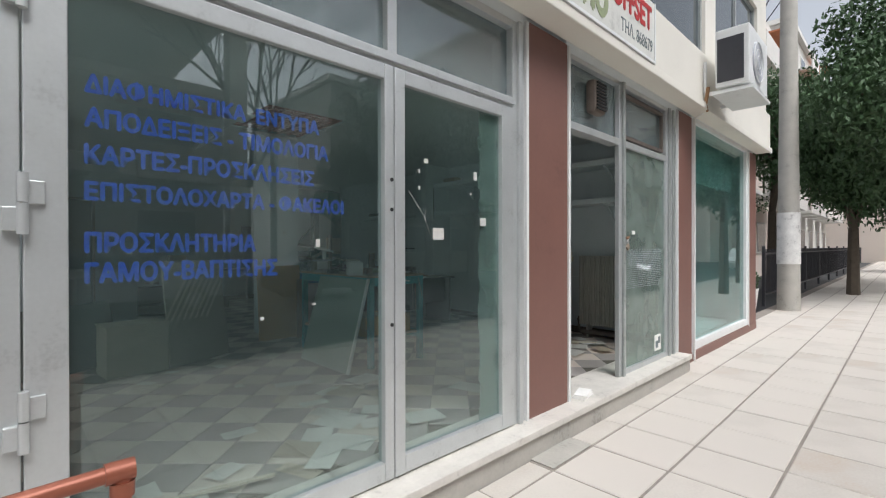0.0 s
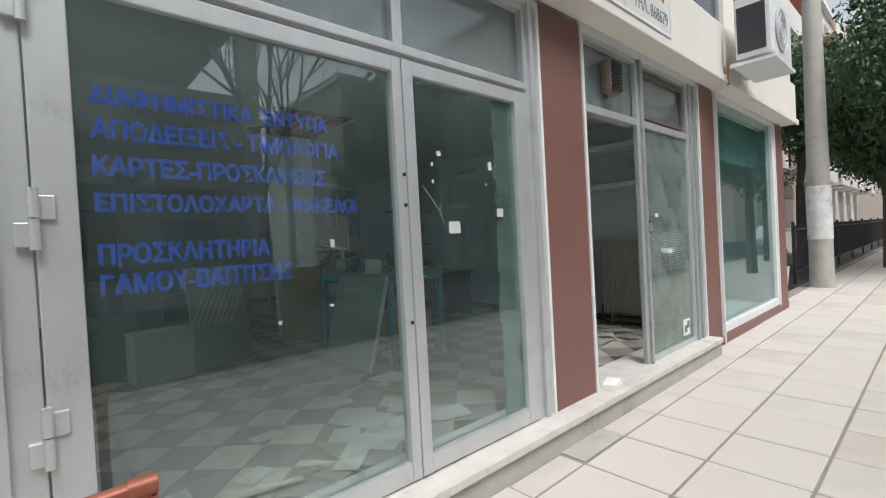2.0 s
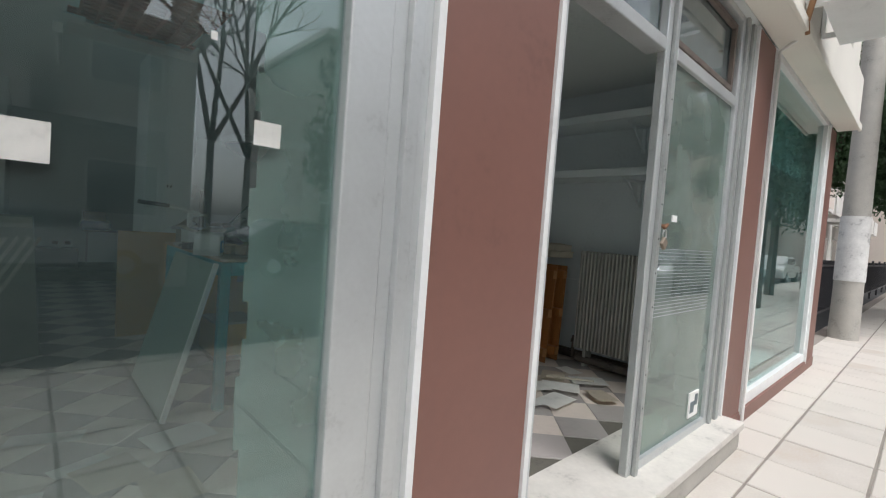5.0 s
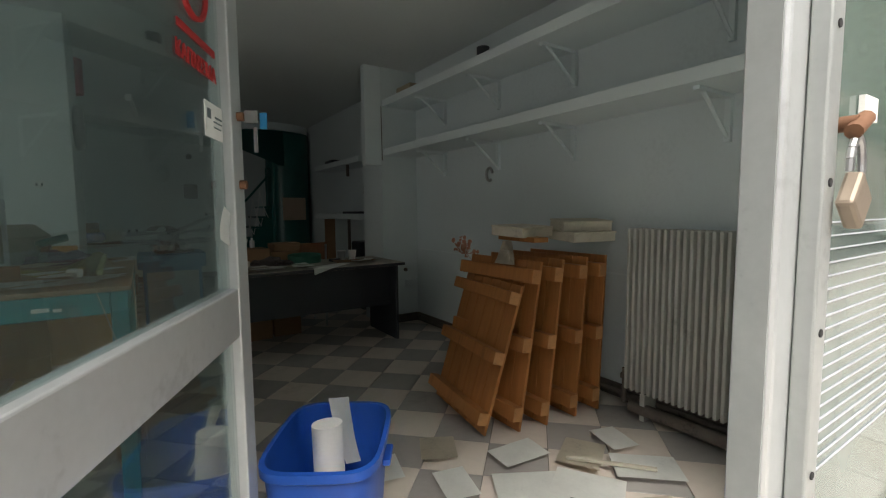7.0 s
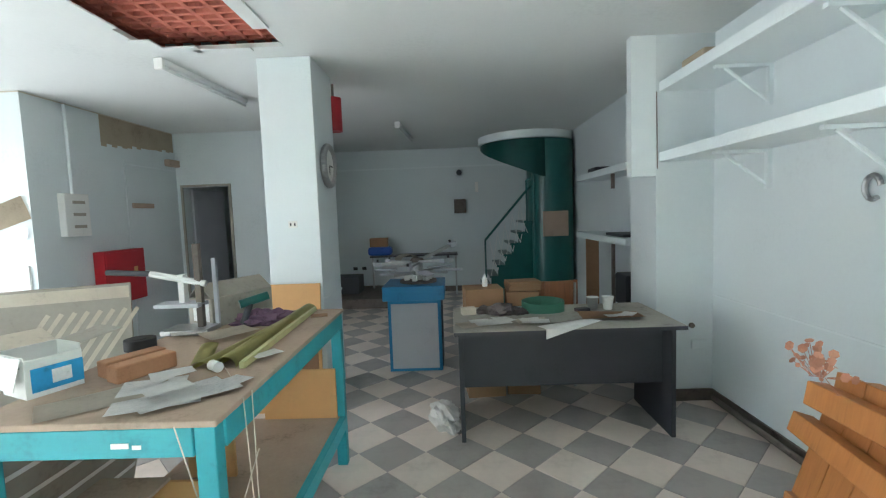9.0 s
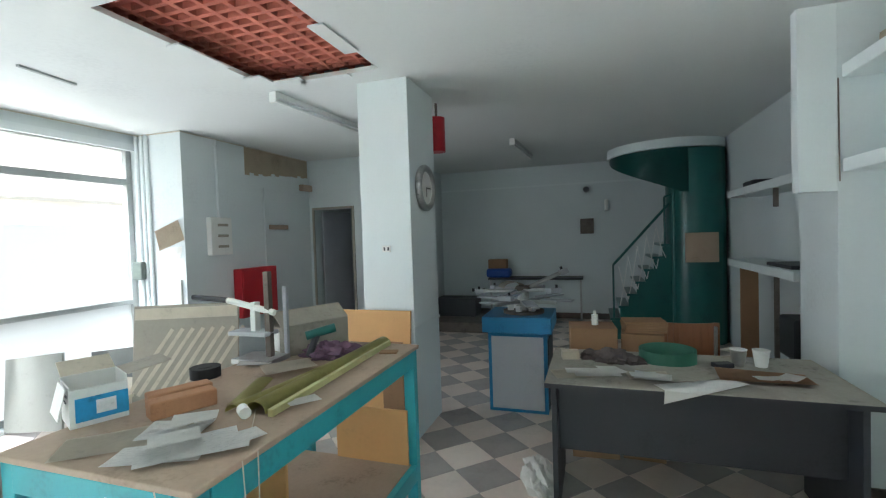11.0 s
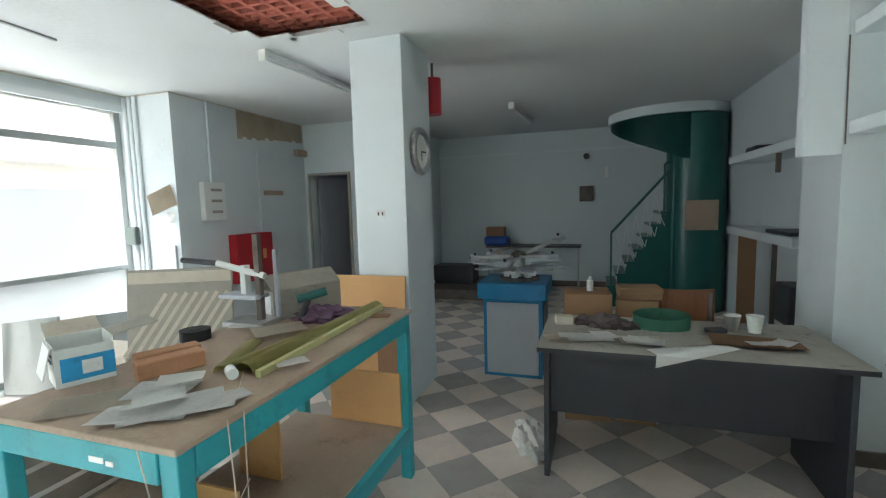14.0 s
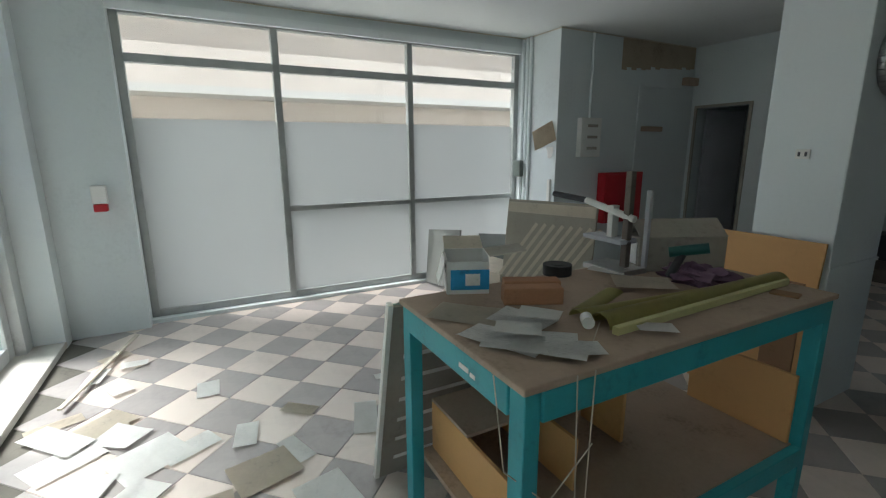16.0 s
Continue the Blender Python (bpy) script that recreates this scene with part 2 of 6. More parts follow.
def cyl(bm, p0, p1, r0, r1=None, n=14):
    p0, p1 = Vector(p0), Vector(p1)
    d = p1 - p0
    made = bmesh.ops.create_cone(bm, cap_ends=True, segments=n, radius1=r0, radius2=r0 if r1 is None else r1, depth=d.length)["verts"]
    bmesh.ops.transform(bm, matrix=Matrix.Translation((p0 + p1) / 2) @ d.to_track_quat("Z", "Y").to_matrix().to_4x4(), verts=made)
    return made


def boxes(*specs, bevel=0.0):
    bm = bmesh.new()
    for s in specs:
        box(bm, *s)
    if bevel:
        bmesh.ops.bevel(bm, geom=bm.edges[:], offset=bevel, segments=2, affect="EDGES", profile=0.5)
    return bm


def rods(*specs, n=14):
    bm = bmesh.new()
    for s in specs:
        cyl(bm, *s, n=n)
    return bm


def mesh_from(bm, name, material, smooth=False):
    me = bpy.data.meshes.new(name)
    bm.to_mesh(me)
    bm.free()
    me.materials.append(material)
    if smooth:
        me.polygons.foreach_set("use_smooth", [True] * len(me.polygons))
        me.set_sharp_from_angle(angle=radians(40))
    return me


def part(name, bm, material, parent, label="", smooth=False):
    ob = new(name, mesh_from(bm, name, material, smooth))
    ob.parent = parent
    return tagged(ob, label)


def thing(name, label, category, m=None, group=""):
    ob = new(name)
    ob.empty_display_size = 0.1
    if m is not None:
        ob.matrix_basis = m
    return tagged(ob, label, category, group)


def solid(name, bm, material, label, category, m=None, group="", smooth=False):
    ob = new(name, mesh_from(bm, name, material, smooth))
    if m is not None:
        ob.matrix_basis = m
    return tagged(ob, label, category, group)


def setting(name, bm, material, label, category):
    ob = new(name, mesh_from(bm, name, material))
    return tagged(ob, label, category, kind="structure")


def pane(name, x0, x1, y0, y1, z0, z1, material, parent):
    ob = part(name, boxes((x0, x1, y0, y1, z0, z1)), material, parent)
    ob.visible_shadow = False
    return ob


def lettering(name, text, m, width, height, material, parent, bold=0.0):
    cu = bpy.data.curves.new(name, "FONT")
    cu.body, cu.extrude = text, 0.001
    tmp = new("tmp", cu)
    bpy.context.view_layer.update()
    me = bpy.data.meshes.new_from_object(tmp.evaluated_get(bpy.context.evaluated_depsgraph_get()))
    bpy.data.objects.remove(tmp)
    co = np.array([v.co for v in me.vertices]) if len(me.vertices) else np.zeros((1, 3))
    lo, hi = co.min(0), co.max(0)
    sx, sy = width / max(hi[0] - lo[0], 1e-3), height / max(hi[1] - lo[1], 1e-3)
    me.transform(m @ Matrix.Diagonal((sx, sy, 1, 1)) @ Matrix.Translation((-lo[0], -lo[1], 0)))
    if bold:
        thick = bmesh.new()
        for k, (dx, dz) in enumerate(((0, 0), (-bold, 0), (bold, 0), (0, bold), (0, -bold))):
            before = len(thick.verts)
            thick.from_mesh(me)
            bmesh.ops.translate(thick, vec=(dx, -0.0003 * k, dz), verts=thick.verts[:][before:])
        thick.to_mesh(me)
        thick.free()
    me.materials.clear()
    me.materials.append(material)
    ob = new(name, me)
    ob.parent = parent
    return ob


def sheet(w, d, seed, curl=0.02, n=5):
    """A thin, slightly curled sheet of paper lying at z = 0."""
    rng = random.Random(seed)
    bm = bmesh.new()
    grid = []
    a, b = rng.uniform(-1, 1), rng.uniform(-1, 1)
    for i in range(n + 1):
        for j in range(n + 1):
            u, v = i / n - 0.5, j / n - 0.5
            z = 0.003 + curl * abs(a * u + b * v) ** 1.5 * 2 + rng.uniform(0, 0.0015)
            grid.append(bm.verts.new((u * w, v * d, z)))
    for i in range(n):
        for j in range(n):
            k = i * (n + 1) + j
            bm.faces.new((grid[k], grid[k + n + 1], grid[k + n + 2], grid[k + 1]))
    bmesh.ops.solidify(bm, geom=bm.faces[:], thickness=0.0015)
    return bm


# ---- structure: front facade, y = 0 ----
XL, XR, YB, ZC = 1.07, 7.40, 9.35, 2.70
front = setting("wall_north", boxes(
    (0.75, 1.33, 0.0, 0.30, -0.14, 2.9),
    (4.01, 4.53, 0.03, 0.30, -0.02, 2.9),
    (6.86, 7.34, 0.03, 0.30, -0.14, 2.9),
    (10.06, 10.56, 0.03, 0.30, -0.14, 2.9),
    (1.33, 4.01, 0.0, 0.30, 2.73, 2.9), (4.53, 6.86, 0.0, 0.30, 2.73, 2.9), (7.34, 10.06, 0.0, 0.30, 2.80, 2.9),
), M_WHITEWALL, "white plastered front wall of the corner shop", "wall")
for x0, x1 in ((0.76, 1.30), (4.015, 4.525), (6.865, 7.335), (10.08, 10.555)):
    part("cladding", boxes((x0, x1, -0.012, 0.028 if x0 > 2 else -0.002, -0.10 if x0 > 4.6 else -0.01, 2.77), bevel=0.004), M_BROWN, front, "reddish-brown cladding panel")
for x in (1.302, 3.985, 4.527, 6.84, 7.338, 10.05):
    part("trim_strip", boxes((x, x + 0.026, -0.022, 0.02, 0.0 if x < 6.9 else -0.05, 2.76)), M_WHITEMET, front, "white metal edge strip")
sill = setting("door_sill", boxes((1.30, 6.88, -0.16, 0.30, 0.0, 0.05), bevel=0.006), M_MARBLE, "worn marble door sill", "sill")
setting("step_wall", boxes((1.0, 6.90, -0.13, 0.28, -0.2, -0.001)), M_CONC, "chipped concrete step under the shop front", "step")
setting("window_base", boxes((6.90, 10.56, -0.02, 0.28, -0.2, -0.03)), M_BROWN, "brown painted plinth under the shop window", "plinth")
band = setting("facade_band", boxes((0.55, 10.62, -0.20, 0.0, 2.80, 3.42), (0.55, 10.62, 0.0, 0.30, 2.90, 3.42), (0.55, 10.62, -0.23, -0.20, 2.78, 2.86), bevel=0.008), M_FACADE, "cream rendered band above the shop front", "wall")

# storeys above
up = setting("upper_wall", boxes(*[(x0, x1, -0.14, 0.2, 3.42, 9.0) for x0, x1 in ((0.55, 1.6), (3.6, 4.2), (7.4, 7.8), (10.0, 10.62))],
                                 (1.6, 3.6, -0.14, 0.2, 5.0, 9.0), (4.2, 7.4, -0.14, 0.2, 5.0, 9.0), (7.8, 10.0, -0.14, 0.2, 5.0, 9.0)), M_FACADE, "cream rendered upper storey wall", "wall")
for x0, x1 in ((1.6, 3.6), (4.2, 7.4), (7.8, 10.0)):
    w = thing("window", "upper storey aluminium window with dark panes", "window", group="upper windows")
    part("window_frame", boxes((x0, x1, -0.1, -0.04, 3.42, 3.47), (x0, x1, -0.1, -0.04, 4.95, 5.0), (x0, x0 + .05, -0.1, -0.04, 3.47, 4.95), (x1 - .05, x1, -0.1, -0.04, 3.47, 4.95), ((x0 + x1) / 2 - .03, (x0 + x1) / 2 + .03, -0.1, -0.04, 3.47, 4.95)), M_ALUDARK, w)
    part("pane", boxes((x0 + .05, (x0 + x1) / 2 - .03, -0.075, -0.065, 3.47, 4.95)), G_DARKWIN, w)
    part("pane", boxes(((x0 + x1) / 2 + .03, x1 - .05, -0.075, -0.065, 3.47, 4.95)), G_DARKWIN, w)

# double door, aluminium
door1 = tagged(thing("door_1", "closed aluminium double door with large dusty panes", "door"), kind="structure")
part("door_frame", boxes((1.33, 1.48, 0.0, 0.11, 0.05, 2.73), (3.86, 3.985, 0.0, 0.11, 0.05, 2.73), (1.48, 3.86, 0.0, 0.11, 2.15, 2.22), (1.48, 3.86, 0.0, 0.11, 2.68, 2.73), (2.84, 2.90, 0.01, 0.10, 2.22, 2.68), bevel=0.004), M_ALU, door1)
part("door_frame", boxes((3.90, 3.94, -0.025, 0.0, 0.05, 2.73), (1.36, 1.40, -0.025, 0.0, 0.05, 2.73), (1.33, 3.86, -0.02, 0.0, 2.165, 2.205), bevel=0.003), M_ALU, door1)
pane("upper_pane", 1.48, 2.84, 0.05, 0.056, 2.22, 2.68, G_UP, door1)
pane("upper_pane", 2.90, 3.86, 0.05, 0.056, 2.22, 2.68, G_UP, door1)
for x0, x1, g0, g1 in ((1.485, 2.862, 1.59, 2.805), (2.868, 3.855, 2.935, 3.735)):
    leaf = part("door_leaf", boxes((x0, g0, -0.012, 0.05, 0.06, 2.145), (g1, x1, -0.012, 0.05, 0.06, 2.145), (g0, g1, -0.010, 0.048, 0.06, 0.155), (g0, g1, -0.010, 0.048, 2.07, 2.145), bevel=0.005), M_ALU, door1)
    pane("pane", g0, g1, 0.018, 0.024, 0.155, 2.07, G_FRONT, leaf)
for z in (0.72, 1.36, 2.02):
    hg = part("hinge", rods(((1.485, -0.03, z - 0.09), (1.485, -0.03, z + 0.0), 0.014), ((1.485, -0.03, z + 0.004), (1.485, -0.03, z + 0.09), 0.014), n=10), M_ALU, door1, smooth=True)
    part("hinge_plate", boxes((1.495, 1.535, -0.024, -0.013, z, z + 0.07), (1.44, 1.475, -0.024, -0.002, z - 0.08, z - 0.01), bevel=0.003), M_ALU, door1)
for z in (0.84, 1.42, 1.57):
    part("keyhole", rods(((2.846, -0.016, z), (2.846, -0.01, z), 0.010), n=10), M_DARK, door1)
TEXT = (("ΔΙΑΦΗΜΙΣΤΙΚΑ  ΕΝΤΥΠΑ", 1.635, 2.465, 1.735, 0.062), ("ΑΠΟΔΕΙΞΕΙΣ - ΤΙΜΟΛΟΓΙΑ", 1.635, 2.51, 1.625, 0.062), ("ΚΑΡΤΕΣ-ΠΡΟΣΚΛΗΣΕΙΣ", 1.635, 2.44, 1.505, 0.062),
        ("ΕΠΙΣΤΟΛΟΧΑΡΤΑ - ΦΑΚΕΛΟΙ", 1.635, 2.59, 1.385, 0.062), ("ΠΡΟΣΚΛΗΤΗΡΙΑ", 1.635, 2.18, 1.215, 0.065), ("ΓΑΜΟΥ-ΒΑΠΤΙΣΗΣ", 1.635, 2.27, 1.115, 0.065))
for text, x0, x1, z, h in TEXT:
    lettering("lettering", text, pose(x0, 0.030, z, 90), x1 - x0, h, M_LETTER, door1, 0.0035)
for x, z, w, h, s in ((3.19, 1.305, 0.085, 0.065, 1), (3.57, 1.385, 0.055, 0.05, 2), (3.50, 1.66, 0.03, 0.05, 9), (3.10, 1.70, 0.03, 0.025, 10), (3.05, 1.64, 0.012, 0.02, 3), (3.05, 1.55, 0.012, 0.02, 4), (3.46, 1.55, 0.012, 0.016, 5), (2.45, 1.25, 0.02, 0.035, 6), (2.2, 0.94, 0.015, 0.015, 7), (2.43, 0.98, 0.02, 0.01, 8)):
    part("paper_scrap", sheet(w, h, s, 0.001, 3), M_PAPER, door1, "torn white paper scrap").matrix_basis = pose(x, 0.014, z, 90)

film = bmesh.new()
rng = random.Random(17)
for k in range(24):
    z0, z1 = 0.16 + 0.0795 * k, 0.16 + 0.0795 * (k + 1)
    box(film, 3.55 + rng.uniform(-0.012, 0.012), 3.733, 0.0255, 0.0265, z0, z1)
part("film_strip", film, G_FILM, door1, "pale peeling film strip").visible_shadow = False
part("scratch", rods(((2.98, 0.0165, 1.53), (3.09, 0.0165, 1.40), 0.0012), ((3.09, 0.0165, 1.40), (3.13, 0.0165, 1.31), 0.0012), ((3.09, 0.0165, 1.40), (3.11, 0.0165, 1.44), 0.001), n=4), M_PAPER, door1, "pale scratch in the glass")

# entrance: open leaf, post, filmed side light
door2 = tagged(thing("door_2", "entrance with weathered post, grimy side light and upper panes", "door"), kind="structure")
part("door_frame", boxes((4.555, 4.60, 0.0, 0.12, 0.05, 2.73), (5.435, 5.575, 0.0, 0.045, 0.05, 2.73), (6.55, 6.84, 0.0, 0.12, 0.05, 2.73), (4.60, 5.435, 0.0, 0.10, 2.15, 2.21), (5.575, 6.55, 0.0, 0.10, 2.15, 2.21), (4.60, 6.55, 0.0, 0.10, 2.69, 2.73), (5.575, 6.55, 0.0, 0.05, 0.05, 0.10), bevel=0.005), M_ALU, door2)
part("rust_strip", boxes((5.431, 5.435, 0.006, 0.04, 0.06, 2.15)), M_ALUDARK, door2, "rusty lock edge of the post")
part("frame_bead", boxes((5.48, 5.515, -0.022, -0.001, 0.05, 2.73), (6.60, 6.64, -0.02, -0.001, 0.05, 2.73), (6.72, 6.78, -0.02, -0.001, 0.05, 2.73), bevel=0.003), M_ALUDARK, door2)
for z in [0.4 + 0.17 * i for i in range(10)]:
    part("screw_hole", rods(((5.497, -0.0235, z), (5.497, -0.021, z), 0.005), n=8), M_DARK, door2)
pane("upper_pane", 4.60, 5.435, 0.05, 0.056, 2.21, 2.69, G_UP, door2)
pane("upper_pane", 5.575, 6.55, 0.05, 0.056, 2.21, 2.69, G_UP, door2)
part("window_frame", boxes((5.58, 6.52, 0.02, 0.045, 2.24, 2.27), (5.58, 6.52, 0.02, 0.045, 2.63, 2.66), (5.58, 5.61, 0.02, 0.045, 2.27, 2.63), (6.49, 6.52, 0.02, 0.045, 2.27, 2.63)), M_PIPE, door2, "dark brown wooden vent window frame")
pane("side_pane", 5.575, 6.55, 0.022, 0.028, 0.10, 2.15, G_FILM, door2)
part("film_stripes", boxes(*[(5.58, 6.45, 0.0195, 0.0215, 0.84 + 0.019 * i, 0.842 + 0.019 * i) for i in range(20)]), M_GREY, door2, "faded pale horizontal stripes")
part("notice", boxes((6.28, 6.44, 0.012, 0.0205, 0.15, 0.31)), M_PAPER, door2, "small white square notice")
part("notice_mark", boxes((6.30, 6.36, 0.009, 0.0118, 0.18, 0.25), (6.37, 6.42, 0.009, 0.0118, 0.22, 0.29)), M_SIGNGREY, door2)
part("sticker", boxes((5.74, 5.80, 0.013, 0.0205, 1.35, 1.385)), M_PAPER, door2)
vent = part("vent_fan", boxes((4.89, 5.09, -0.05, 0.045, 2.33, 2.61), bevel=0.035), M_PIPE, door2, "round-cornered brown extractor fan", True)
for i in range(9):
    part("louvre", boxes((4.915, 5.065, -0.062, -0.048, 2.36 + 0.026 * i, 2.372 + 0.026 * i)), M_DARK, vent)
leaf = thing("open_door", "open aluminium glass door leaf with rusty lock edge", "door", pose(4.60, 0.09, 0, 0, 0, 64.4))
tagged(leaf, kind="structure")
part("stile", boxes((0.0, 0.07, -0.025, 0.025, 0.065, 2.14), bevel=0.004), M_ALU, leaf)
part("stile", boxes((0.985, 1.065, -0.025, 0.025, 0.065, 2.14), bevel=0.004), M_ALU, leaf)
part("rail", boxes((0.07, 0.985, -0.022, 0.022, 0.065, 0.18), bevel=0.004), M_ALU, leaf)
part("rail", boxes((0.07, 0.985, -0.022, 0.022, 0.92, 1.04), bevel=0.004), M_ALU, leaf)
part("rail", boxes((0.07, 0.985, -0.022, 0.022, 2.06, 2.14), bevel=0.004), M_ALU, leaf)
pane("pane", 0.07, 0.985, -0.003, 0.003, 0.18, 0.92, G_FRONT, leaf)
pane("pane", 0.07, 0.985, -0.003, 0.003, 1.04, 2.06, G_FRONT, leaf)
part("lock_edge", boxes((1.066, 1.07, -0.018, 0.018, 0.3, 1.9)), M_RUST, leaf, "rusty lock edge")
part("lock_plate", boxes((1.071, 1.077, -0.014, 0.014, 0.87, 1.10)), M_PAPER, leaf, "white lock plate")
for z in (1.29, 1.455):
    part("lock_barrel", rods(((1.03, -0.04, z), (1.03, 0.04, z), 0.011), n=12), M_RUST, leaf, smooth=True)
part("key", boxes((1.028, 1.033, -0.072, -0.042, 1.44, 1.47), (1.028, 1.035, -0.07, -0.062, 1.37, 1.43)), M_STEEL, leaf, "keys in the lock")
part("key_tag", boxes((1.024, 1.030, -0.095, -0.078, 1.425, 1.465), bevel=0.002), M_BLUE, leaf, "blue plastic key tag")
part("notice", boxes((0.875, 0.978, -0.006, -0.0035, 1.385, 1.46)), M_PAPER, leaf, "white paper notice")
part("writing", boxes((0.93, 0.972, -0.0072, -0.0062, 1.43, 1.434), (0.92, 0.972, -0.0072, -0.0062, 1.42, 1.423), (0.92, 0.965, -0.0072, -0.0062, 1.408, 1.411), (0.885, 0.905, -0.0072, -0.0062, 1.425, 1.445)), M_SIGNGREY, leaf, "grey unreadable writing")
part("paper_scrap", sheet(0.06, 0.08, 12, 0.03), M_PAPER, leaf, "curled paper scrap").matrix_basis = pose(0.95, -0.006, 1.19, 90, 20, 0)
sign_ring = bmesh.new()
for i in range(24):
    a0, a1 = math.tau * i / 24, math.tau * (i + 1) / 24
    cyl(sign_ring, (0.84 + 0.07 * math.cos(a0), -0.006, 1.68 + 0.07 * math.sin(a0)), (0.84 + 0.07 * math.cos(a1), -0.006, 1.68 + 0.07 * math.sin(a1)), 0.006, n=5)
cyl(sign_ring, (0.79, -0.006, 1.63), (0.89, -0.006, 1.73), 0.006, n=5)
part("sign", sign_ring, M_SIGNRED, leaf, "red ring of a no smoking sticker")
part("writing", boxes((0.76, 0.95, -0.006, -0.0035, 1.565, 1.58)), M_SIGNRED, leaf, "red unreadable writing")
lettering("lettering", "ΚΑΠΝΙΣΜΑ", pose(0.75, -0.005, 1.51, 90), 0.20, 0.03, M_SIGNRED, leaf, 0.001)
lock = thing("padlock", "open brass padlock hanging from a rusty hasp on the post", "padlock", pose(5.53, -0.035, 1.23) @ Matrix.Scale(0.75, 4))
part("body", boxes((-0.032, 0.032, -0.012, 0.012, -0.032, 0.032), bevel=0.006), mat("dull_brass", (0.27, 0.22, 0.17), 0.55, 0.5), lock).rotation_euler = (0, 0.7, 0)
part("shackle", rods(*[((0.026 * math.cos(a), 0, 0.05 + 0.045 * math.sin(a)), (0.026 * math.cos(a + 0.4), 0, 0.05 + 0.045 * math.sin(a + 0.4)), 0.0055) for a in [0.4 * i - 0.3 for i in range(9)]], n=8), M_STEEL, lock, smooth=True)
part("hasp", rods(((0.0, 0.0, 0.115), (0.0, 0.035, 0.115), 0.012), ((-0.02, 0.0, 0.10), (0.03, 0.0, 0.125), 0.012), n=10), M_RUST, lock, smooth=True)

# neighbour's shop window
win3 = tagged(thing("window_3", "large shop window with a half-lowered teal blind", "window"), kind="structure")
part("window_frame", boxes((7.365, 7.42, 0.0, 0.09, -0.03, 2.80), (9.98, 10.05, 0.0, 0.09, -0.03, 2.80), (7.42, 9.98, 0.0, 0.09, -0.03, 0.07), (7.42, 9.98, 0.0, 0.09, 2.75, 2.80), bevel=0.004), M_WHITEMET, win3)
pane("pane", 7.42, 9.98, 0.04, 0.046, 0.07, 2.75, G_SHOP, win3)
part("blind", boxes((7.45, 9.95, 0.20, 0.215, 2.1, 2.78)), mat("teal_blind", (0.46, 0.60, 0.60), 0.8, var=0.06, stretch=(20, 1, 1)), win3, "teal fabric blind")
part("drain_pipe", rods(((7.36, -0.035, -0.12), (7.36, -0.035, 2.75), 0.012), ((7.36, -0.035, 2.75), (7.36, -0.22, 2.86), 0.012), n=8), M_WHITE, win3)
setting("room_beyond", boxes((7.65, 10.5, 4.0, 4.1, -0.1, 2.9), (10.4, 10.5, 0.3, 4.0, -0.1, 2.9), (7.65, 10.5, 0.3, 4.1, 2.9, 3.0), (7.65, 10.5, 0.28, 4.1, -0.12, -0.02)), M_WALL, "plain walls of the neighbouring shop", "wall")

# ---- structure: the shop ----
setting("wall_east", boxes((XR, XR + 0.25, 0.30, 9.6, -0.1, 2.95)), M_WALL, "pale mint painted shop wall", "wall")
pil = setting("pilaster", boxes((6.98, XR, 4.14, 4.62, 0.0, ZC)), M_WALL, "pale painted pilaster", "wall")
setting("boxed_beam", boxes((6.80, 6.979, 4.14, 4.22, 1.70, ZC)), M_WHITEWALL, "white boxed-in duct below the ceiling", "wall")
setting("wall_south", boxes((3.0, 7.65, YB, YB + 0.2, -0.1, 2.95)), M_WALL, "pale mint painted back wall", "wall")
setting("picture_rail", boxes((3.01, 7.39, YB - 0.012, YB - 0.001, 2.34, 2.37)), M_WHITEWALL, "thin painted moulding on the back wall", "trim")
# last box: made-up washroom back wall, set close to the doorway to brighten the room
setting("wall_washroom", boxes((1.70, 1.78, 6.97, 7.12, 0, 2.95), (2.42, 3.0, 6.97, 7.12, 0, 2.95), (1.78, 2.42, 6.97, 7.12, 1.97, 2.95), (2.85, 3.0, 7.12, 9.55, 0, 2.95), (1.70, 2.85, 8.60, 8.75, 0, 2.95)), M_WALL, "pale painted partition with the washroom doorway", "wall")
setting("door_casing", boxes((1.755, 1.785, 6.95, 6.969, 0, 2.0), (2.415, 2.45, 6.95, 6.969, 0, 2.0), (1.785, 2.415, 6.95, 6.969, 1.97, 2.0)), M_GREYCARD, "worn wooden washroom door casing", "trim")
setting("wall_west", boxes((0.85, 1.70, 4.76, 9.35, -0.1, 2.95), (0.75, 1.16, 0.30, 0.84, -0.1, 2.95), (0.85, 1.07, 0.84, 4.76, 2.60, 2.95), (0.85, 1.07, 0.84, 4.76, -0.1, 0.035)), M_WALL, "pale painted side wall with corner columns", "wall")
setting("lintel", boxes((1.071, 1.11, 0.84, 4.76, 2.53, 2.60)), M_WHITEWALL, "white painted lintel board over the side windows", "trim")
col = setting("column", boxes((4.04, 4.45, 4.24, 4.80, 0.0, ZC), bevel=0.006), M_WHITEWALL, "white square concrete column", "column")
setting("dado_moulding", boxes((4.034, 4.456, 4.234, 4.806, 0.83, 0.85)), M_WHITEWALL, "thin moulding round the column", "trim")
setting("baseboard", boxes((XR - 0.015, XR - 0.001, 0.32, 4.13, 0.001, 0.09), (6.981, XR - 0.016, 4.125, 4.139, 0.001, 0.09), (3.01, 6.0, YB - 0.016, YB - 0.001, 0.001, 0.1)), M_PIPE, "dark stone skirting", "baseboard")
HX0, HX1, HY0, HY1 = 3.40, 4.33, 2.75, 4.03
